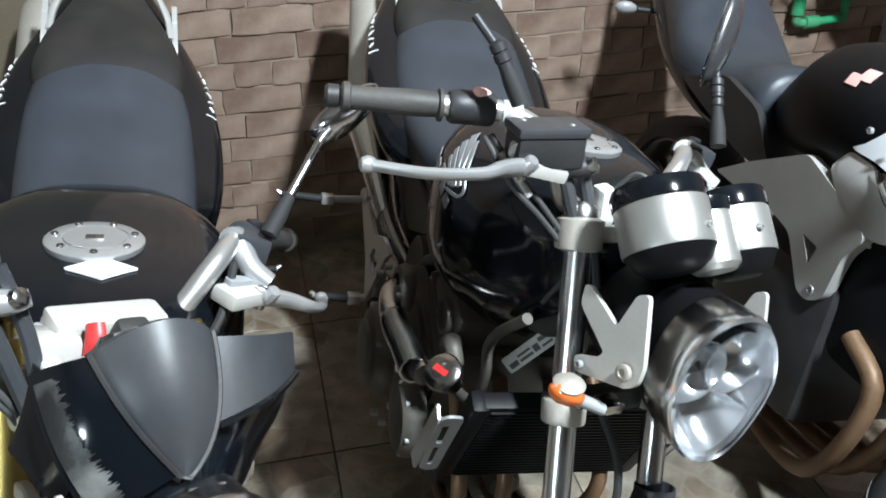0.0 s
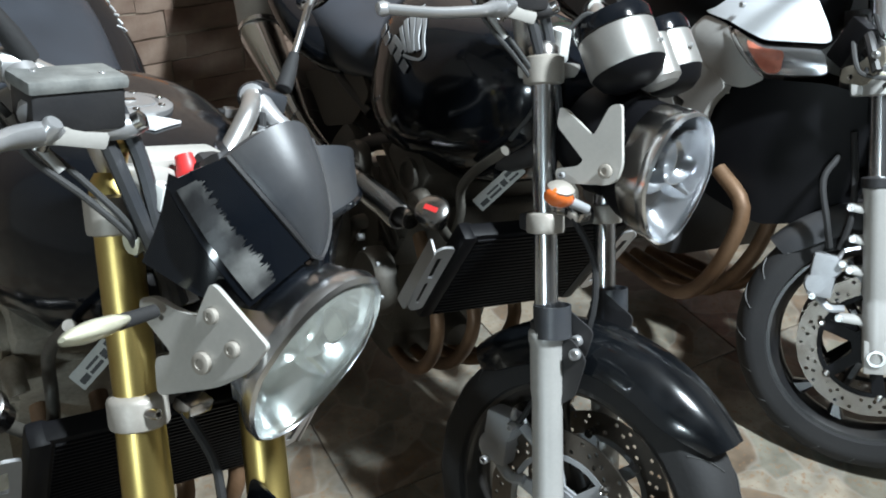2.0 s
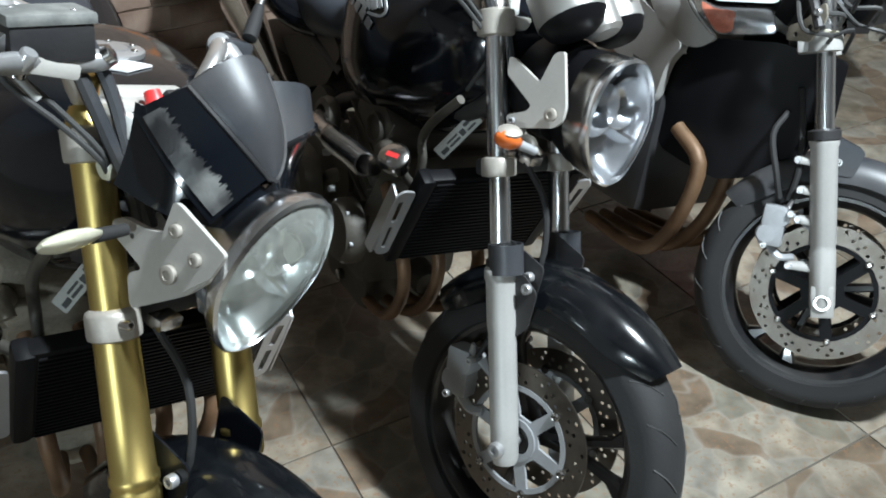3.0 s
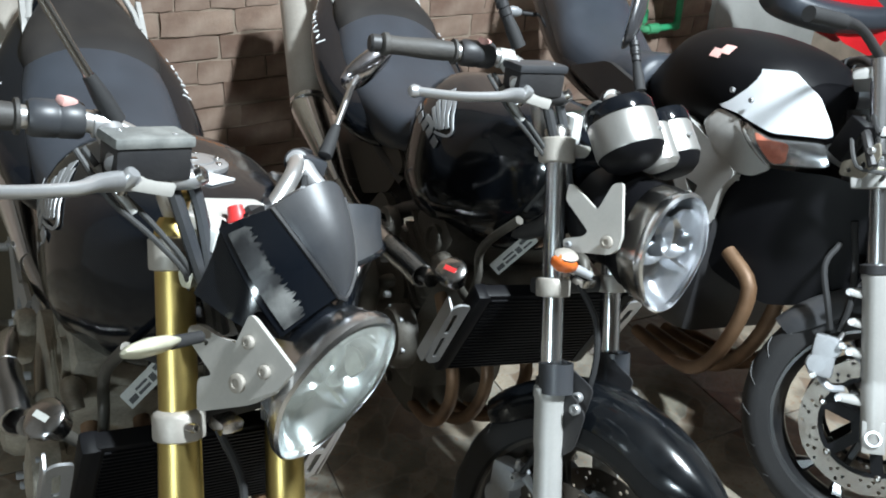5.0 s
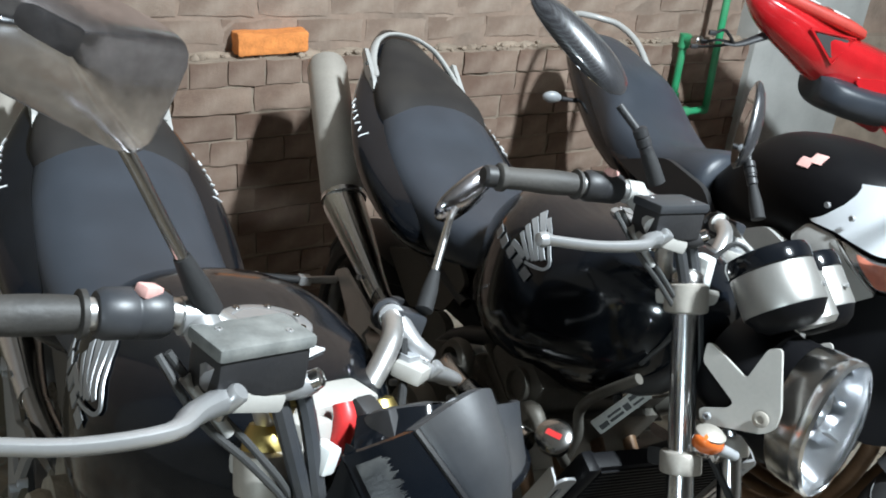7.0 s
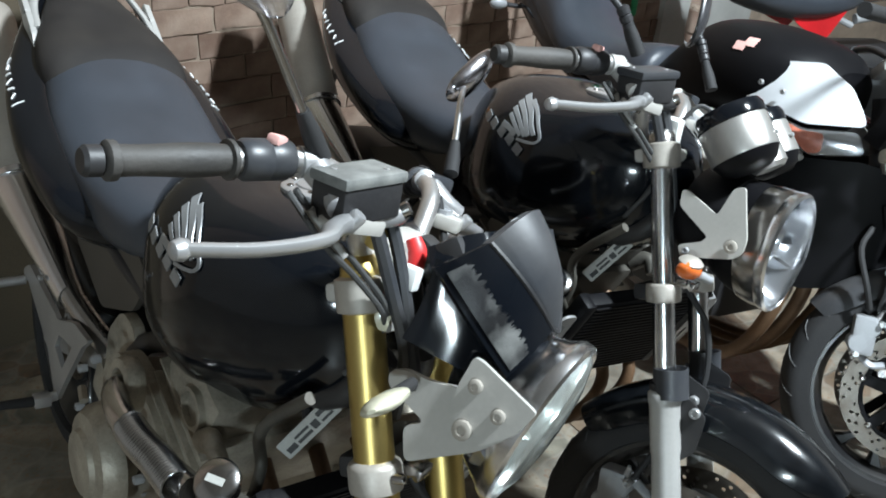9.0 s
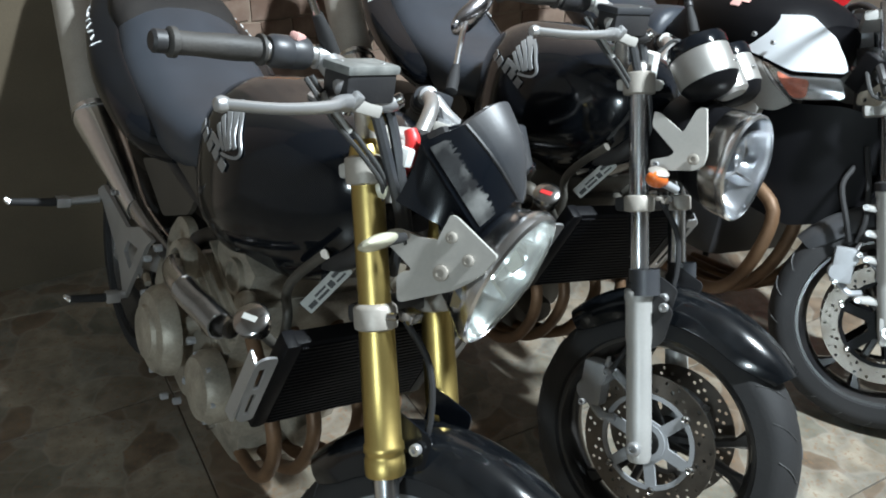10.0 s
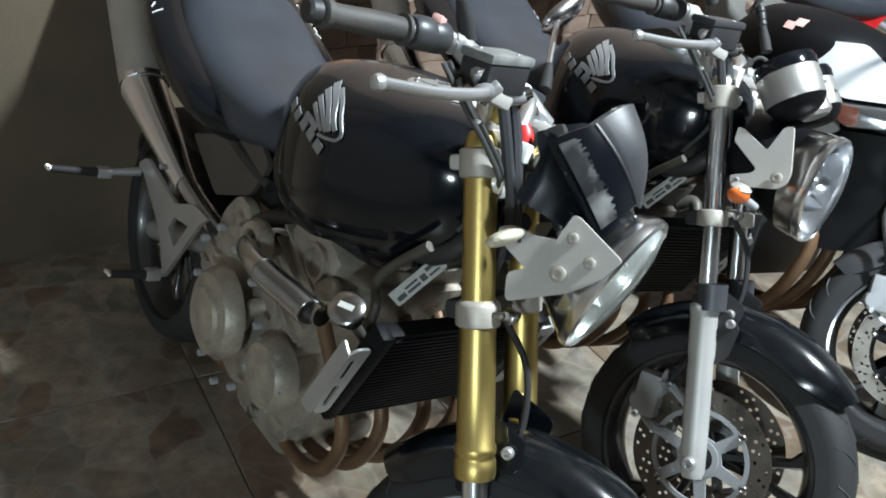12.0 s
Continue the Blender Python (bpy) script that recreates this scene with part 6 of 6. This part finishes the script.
    SEATING.pop()
    root.matrix_world = m
    return tagged(root, label, "motorcycle", "parked motorcycles")


red_bike("glossy red sports motorcycle with a red and white pillion pad", pose(1.38, 2.88, -.004, -4, 0, -10))


# ---- room ----
FLOOR_Z, LEDGE_Z = -0.004, 0.976
WALL = Matrix.Translation((0, 2.93, 0)) @ Matrix.Rotation(math.atan(0.30), 4, "Z")
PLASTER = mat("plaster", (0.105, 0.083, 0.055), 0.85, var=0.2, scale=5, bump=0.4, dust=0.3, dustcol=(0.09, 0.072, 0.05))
MORTAR = mat("mortar", (0.27, 0.21, 0.16), 0.95, var=0.35, scale=10, bump=0.9, dust=0.3)
DARK_PLASTER = mat("dark_plaster", (0.30, 0.28, 0.26), 0.9, var=0.2, scale=4, bump=0.3)
UPPER_MORTAR = mat("smeared_mortar", (0.245, 0.183, 0.143), 0.95, var=0.35, scale=7, fine=60, bump=1.0, dust=0.4, dustcol=(0.30, 0.19, 0.14))
CONCRETE = mat("concrete", (0.38, 0.38, 0.36), 0.85, var=0.2, scale=6, bump=0.4)


def brick_material(name, a, b, smear):
    """Fired clay, each brick a little different, smeared with mortar."""
    m = mat(name, a, 0.92, var=0.25, scale=14, fine=220, bump=0.9, dust=smear, dustcol=(0.38, 0.31, 0.25))
    n, l = m.node_tree.nodes, m.node_tree.links
    mix = next(x for x in n if x.bl_idname == "ShaderNodeMix")
    oi, mx = n.new("ShaderNodeObjectInfo"), n.new("ShaderNodeMix")
    mx.data_type = "RGBA"
    l.new(oi.outputs["Random"], mx.inputs["Factor"])
    mx.inputs["A"].default_value, mx.inputs["B"].default_value = (*a, 1), (*b, 1)
    l.new(mx.outputs["Result"], mix.inputs["B"])
    return m


BRICK = brick_material("wall_brick", (0.180, 0.110, 0.080), (0.315, 0.220, 0.165), 0.5)
UPPER_BRICK = brick_material("smeared_brick", (0.215, 0.147, 0.110), (0.28, 0.203, 0.158), 0.7)
ORANGE_BRICK = mat("orange_brick", (0.66, 0.23, 0.06), 0.95, var=0.3, scale=30, fine=150, bump=1.0)


def tile_material():
    """Glazed floor tile with a printed crazy paving: rounded stones in tan, grey-green and brown between pale veins."""
    m = bpy.data.materials.new("stone_tile")
    m.use_nodes = True
    n, l = m.node_tree.nodes, m.node_tree.links
    b = n["Principled BSDF"]
    geo, oi = n.new("ShaderNodeNewGeometry"), n.new("ShaderNodeObjectInfo")
    add = n.new("ShaderNodeVectorMath")
    l.new(geo.outputs["Position"], add.inputs[0])
    l.new(oi.outputs["Random"], add.inputs[1])
    warp = n.new("ShaderNodeTexNoise")
    warp.inputs["Scale"].default_value = 5
    l.new(add.outputs[0], warp.inputs["Vector"])
    wm = n.new("ShaderNodeVectorMath")
    wm.operation = "MULTIPLY_ADD"
    l.new(warp.outputs["Color"], wm.inputs[0])
    wm.inputs[1].default_value = (0.22, 0.22, 0.0)
    l.new(add.outputs[0], wm.inputs[2])
    cells, edge = n.new("ShaderNodeTexVoronoi"), n.new("ShaderNodeTexVoronoi")
    edge.feature = "DISTANCE_TO_EDGE"
    for v in (cells, edge):
        v.voronoi_dimensions = "2D"
        v.inputs["Scale"].default_value = 9.0
        l.new(wm.outputs[0], v.inputs["Vector"])
    ramp = n.new("ShaderNodeValToRGB")
    ramp.color_ramp.interpolation = "CONSTANT"
    els = ramp.color_ramp.elements
    cols = [(0.212, 0.181, 0.140), (0.162, 0.151, 0.120), (0.245, 0.219, 0.175), (0.158, 0.119, 0.085), (0.197, 0.183, 0.153), (0.241, 0.207, 0.160)]
    for i, c in enumerate(cols):
        e = els[i] if i < 2 else els.new(i / len(cols))
        e.position = i / len(cols)
        e.color = (*c, 1)
    sep = n.new("ShaderNodeSeparateColor")
    l.new(cells.outputs["Color"], sep.inputs[0])
    l.new(sep.outputs[0], ramp.inputs[0])
    big, small = n.new("ShaderNodeTexNoise"), n.new("ShaderNodeTexNoise")
    big.inputs["Scale"].default_value, big.inputs["Detail"].default_value = 16, 8
    small.inputs["Scale"].default_value, small.inputs["Detail"].default_value = 90, 4
    for q in (big, small):
        l.new(add.outputs[0], q.inputs["Vector"])
    mot = n.new("ShaderNodeMix")
    mot.data_type, mot.blend_type = "RGBA", "OVERLAY"
    mot.inputs["Factor"].default_value = 0.95
    l.new(ramp.outputs[0], mot.inputs["A"])
    l.new(big.outputs["Fac"], mot.inputs["B"])
    fl = n.new("ShaderNodeMapRange")
    fl.inputs["From Min"].default_value, fl.inputs["From Max"].default_value, fl.inputs["To Max"].default_value = 0.56, 0.66, 0.6
    l.new(small.outputs["Fac"], fl.inputs["Value"])
    m2 = n.new("ShaderNodeMix")
    m2.data_type = "RGBA"
    l.new(fl.outputs[0], m2.inputs["Factor"])
    l.new(mot.outputs["Result"], m2.inputs["A"])
    m2.inputs["B"].default_value = (0.225, 0.125, 0.066, 1)
    vein = n.new("ShaderNodeMapRange")
    vein.inputs["From Min"].default_value, vein.inputs["From Max"].default_value = 0.01, 0.07
    vein.inputs["To Min"].default_value, vein.inputs["To Max"].default_value = 0.45, 0.0
    l.new(edge.outputs["Distance"], vein.inputs["Value"])
    m3 = n.new("ShaderNodeMix")
    m3.data_type = "RGBA"
    l.new(vein.outputs[0], m3.inputs["Factor"])
    l.new(m2.outputs["Result"], m3.inputs["A"])
    m3.inputs["B"].default_value = (0.27, 0.245, 0.21, 1)
    dirt = n.new("ShaderNodeTexNoise")
    dirt.inputs["Scale"].default_value, dirt.inputs["Detail"].default_value = 2.2, 6
    l.new(geo.outputs["Position"], dirt.inputs["Vector"])
    dm = n.new("ShaderNodeMapRange")
    dm.inputs["From Min"].default_value, dm.inputs["From Max"].default_value = 0.45, 0.7
    dm.inputs["To Max"].default_value = 0.6
    l.new(dirt.outputs["Fac"], dm.inputs["Value"])
    m4 = n.new("ShaderNodeMix")
    m4.data_type = "RGBA"
    l.new(dm.outputs[0], m4.inputs["Factor"])
    l.new(m3.outputs["Result"], m4.inputs["A"])
    m4.inputs["B"].default_value = (0.085, 0.060, 0.036, 1)
    l.new(m4.outputs["Result"], b.inputs["Base Color"])
    rr = n.new("ShaderNodeMapRange")
    rr.inputs["To Min"].default_value, rr.inputs["To Max"].default_value = 0.22, 0.5
    l.new(dirt.outputs["Fac"], rr.inputs["Value"])
    l.new(rr.outputs[0], b.inputs["Roughness"])
    bp = n.new("ShaderNodeBump")
    bp.inputs["Strength"].default_value, bp.inputs["Distance"].default_value = 0.15, 0.002
    l.new(big.outputs["Fac"], bp.inputs["Height"])
    l.new(bp.outputs[0], b.inputs["Normal"])
    return m


TILE = tile_material()
GROUT = mat("grout", (0.10, 0.085, 0.07), 0.95, bump=0.4)

wall = part("wall_north", box((9.0, 0.25, LEDGE_Z + 0.06), WALL @ Matrix.Translation((0, 0.125 + 0.009, LEDGE_Z / 2 - 0.03)), 0), MORTAR, None)
tagged(wall, "rough red brick wall with a ledge", "wall", kind="structure")
upper = part("wall_north_upper", box((9.0, 0.15, 3.4), WALL @ Matrix.Translation((0, 0.155 + 0.008, LEDGE_Z + 1.7)), 0), UPPER_MORTAR, None)
tagged(upper, "mortar-smeared upper brick wall", "wall", kind="structure")
floor = part("floor", box((9.4, 12.4, 0.1), Matrix.Translation((0, -1.5, FLOOR_Z - 0.0535)), 0), GROUT, None)
tagged(floor, "stone-look tiled floor, dusty", "floor", kind="structure")
for nm, sz, c in (("wall_east", (0.2, 12, 4.4), (4.6, -1.5, 2.1)), ("wall_west", (0.2, 12, 4.4), (-4.6, -1.5, 2.1)), ("wall_south", (9.4, 0.2, 4.4), (0, -7.6, 2.1))):
    tagged(part(nm, box(sz, Matrix.Translation(c), 0), DARK_PLASTER, None), "plain dark plastered wall", "wall", kind="structure")
tagged(part("ceiling", box((9.4, 12.4, 0.2), Matrix.Translation((0, -1.5, 4.4)), 0), DARK_PLASTER, None), "plain concrete ceiling", "ceiling", kind="structure")
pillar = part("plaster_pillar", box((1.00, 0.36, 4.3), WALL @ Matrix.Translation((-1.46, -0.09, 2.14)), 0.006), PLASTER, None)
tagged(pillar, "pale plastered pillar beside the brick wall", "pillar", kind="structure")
col = part("concrete_column", box((0.75, 0.20, 4.3), WALL @ Matrix.Translation((2.24, 0.07, 2.14)), 0.008), CONCRETE, None)
tagged(col, "grey concrete column with rough cement render", "column", kind="structure")

# green water pipe with a tap stub
pipe = new("water_pipe")
pipe.empty_display_size = 0.1
px = lambda x, y, z: WALL @ V(x, y, z - .15)
part("pipe_run", tube([px(1.40, -.045, 1.17), px(1.40, -.045, .87), px(1.41, -.045, .845), px(1.435, -.045, .835), px(1.58, -.045, .84), px(1.605, -.045, .85), px(1.615, -.045, .88), px(1.60, -.045, 1.5), px(1.60, -.045, 4.2)], 0.016, 14, True), GREEN, pipe)
for q, d in (((1.40, -.045, 1.15), (0, 0, 1)), ((1.40, -.045, .90), (0, 0, 1)), ((1.47, -.045, .837), (1, 0, 0))):
    part("coupling", lathe([(0.016, -0.03), (0.024, -0.028), (0.024, 0.028), (0.016, 0.03)], px(*q), WALL.to_3x3() @ V(*d), 18), GREEN, pipe)
part("tee_stub", tube([px(1.40, -.045, 1.155), px(1.40, -.10, 1.16)], 0.020, 14, False), GREEN, pipe)
part("tap", lathe([(0.024, 0), (0.024, 0.03), (0.016, 0.035), (0.016, 0.05), (0, 0.05)], px(1.40, -.10, 1.16), WALL.to_3x3() @ V(0, -1, 0.1), 16), DULL_CHROME, pipe)
tagged(pipe, "green plastic water pipe with a tap on the wall", "pipe")

# loose brick on the ledge
ob = bmesh.new()
box((0.235, 0.08, 0.070), None, 0.008, ob)
bmesh.ops.subdivide_edges(ob, edges=[e for e in ob.edges if e.calc_length() > 0.03], cuts=5, use_grid_fill=True)
for v in ob.verts:
    v.co += V(noise.noise(v.co * 40), noise.noise(v.co * 40 + V(9, 0, 0)), noise.noise(v.co * 45 + V(0, 7, 0))) * 0.006
    if v.co.z > 0.0 and min(abs(v.co.x + 0.035), abs(v.co.x - 0.04)) < 0.006:
        v.co.z -= 0.004
        v.co.y += 0.004 if v.co.y < 0 else 0
loose = part("loose_brick", ob, ORANGE_BRICK, None, m=WALL @ Matrix.Translation((-.368, 0.048, LEDGE_Z + .046)) @ Matrix.Rotation(radians(-2), 4, "Y"))
tagged(loose, "bright orange brick lying on the wall's ledge", "brick")

# crumbs of mortar on the ledge
crumbs = bmesh.new()
rnd = random.Random(4)
for k in range(260):
    x = rnd.uniform(-1.0, 2.0)
    r = rnd.choice((0.004, 0.005, 0.007, 0.010, 0.016))
    c = bmesh.new()
    bmesh.ops.create_icosphere(c, subdivisions=1, radius=r)
    for v in c.verts:
        v.co *= rnd.uniform(0.6, 1.2)
        v.co.z *= 0.7
    bmesh.ops.translate(c, vec=(x, rnd.uniform(0.01, 0.085), LEDGE_Z + 0.0005 + r * 0.4), verts=c.verts)
    merge(crumbs, c)
for k in range(70):
    x = rnd.uniform(-1.0, 2.0)
    c = bmesh.new()
    bmesh.ops.create_icosphere(c, subdivisions=2, radius=1)
    s = (rnd.uniform(0.03, 0.07), rnd.uniform(0.02, 0.035), rnd.uniform(0.006, 0.018))
    for v in c.verts:
        v.co = V(v.co.x * s[0], v.co.y * s[1], v.co.z * s[2]) * (1 + 0.35 * noise.noise(v.co * 2 + V(k, 0, 0)))
    bmesh.ops.translate(c, vec=(x, rnd.uniform(0.045, 0.085), LEDGE_Z), verts=c.verts)
    merge(crumbs, c)
cr = part("mortar_crumbs", crumbs, MORTAR, None, m=WALL)
tagged(cr, "crumbled mortar and rubble along the ledge", "rubble", kind="stuff")

# floor tiles
tm = bmesh.new()
T = 0.588
box((T - 0.004, T - 0.004, 0.008), None, 0.0012, tm, 1)
tile = part("tile", tm, TILE, floor)
T0 = Matrix.Translation((-.151, 1.143, 0)) @ Matrix.Rotation(radians(13.5), 4, "Z")
first = True
for i in range(-8, 8):
    for j in range(-11, 4):
        t = tile if first else tile.copy()
        if not first:
            scene.collection.objects.link(t)
        first = False
        t.parent = floor
        t.matrix_local = T0 @ Matrix.Translation(((i + 0.5) * T, (j + 0.5) * T, FLOOR_Z - 0.004 + 0.0004 * ((i * 7 + j * 3) % 3)))

# bricks
def brick_mesh(w, h, d, material, seed):
    b = bmesh.new()
    r = random.Random(seed)
    cols = 5 if w > 0.2 else 3
    front = [[(x, z) for x in [(-0.5 + i / cols) * w for i in range(cols + 1)]] for z in (-h / 2, 0.0, h / 2)]
    grid = [[b.verts.new((x + r.uniform(-1, 1) * 0.004, -d / 2 + r.uniform(-0.002, 0.003) + (0.002 if row != 1 or i in (0, cols) else 0.0), z + r.uniform(-1, 1) * 0.004)) for i, (x, z) in enumerate(line)] for row, line in enumerate(front)]
    back = [[b.verts.new((v.co.x * 1.02, d / 2, v.co.z * 1.02)) for v in line] for line in grid]
    for a in range(2):
        for i in range(cols):
            b.faces.new((grid[a][i], grid[a][i + 1], grid[a + 1][i + 1], grid[a + 1][i]))
    for i in range(cols):
        b.faces.new((grid[0][i], back[0][i], back[0][i + 1], grid[0][i + 1]))
        b.faces.new((grid[2][i], grid[2][i + 1], back[2][i + 1], back[2][i]))
    for a in range(2):
        b.faces.new((grid[a][0], grid[a + 1][0], back[a + 1][0], back[a][0]))
        b.faces.new((grid[a][cols], back[a][cols], back[a + 1][cols], grid[a + 1][cols]))
    o = part("brick", b, material, None)
    me = o.data
    bpy.data.objects.remove(o)
    return me


COURSE = 0.0868
LONG = [brick_mesh(0.251, 0.0785, 0.05, BRICK, k) for k in range(8)]
SHORT = [brick_mesh(0.1195, 0.0785, 0.05, BRICK, 10 + k) for k in range(8)]
rb = random.Random(11)
for c in range(11):
    z = LEDGE_Z - (c + 0.5) * COURSE
    header = c == 0 or c % 5 == 3
    pitch = 0.124 if header else 0.258
    off = 0.06 if c % 2 else 0.0
    for k in range(26 if header else 13):
        x = -1.02 + off + (k + 0.5) * pitch + rb.uniform(-.003, .003)
        o = new("brick", rb.choice(SHORT if header else LONG))
        o.parent = wall
        o.matrix_local = WALL @ Matrix.Translation((x, 0.025 + rb.uniform(-.004, .004), z + rb.uniform(-.003, .003))) @ Matrix.Rotation(radians(rb.uniform(-1.0, 1.0)), 4, "Y") @ Matrix.Rotation(radians(rb.uniform(-1.5, 1.5)), 4, "Z")
ULONG = [brick_mesh(0.238, 0.074, 0.05, UPPER_BRICK, 20 + k) for k in range(4)]
for c in range(7):
    z = LEDGE_Z + 0.028 + (c + 0.5) * COURSE
    for k in range(13):
        x = -1.02 + (0.12 if c % 2 else 0) + (k + 0.5) * 0.25
        o = new("brick", rb.choice(ULONG))
        o.parent = upper
        o.matrix_local = WALL @ Matrix.Translation((x, 0.1090 + rb.uniform(-.003, .003), z + rb.uniform(-.003, .003))) @ Matrix.Rotation(radians(rb.uniform(-1.2, 1.2)), 4, "Y")
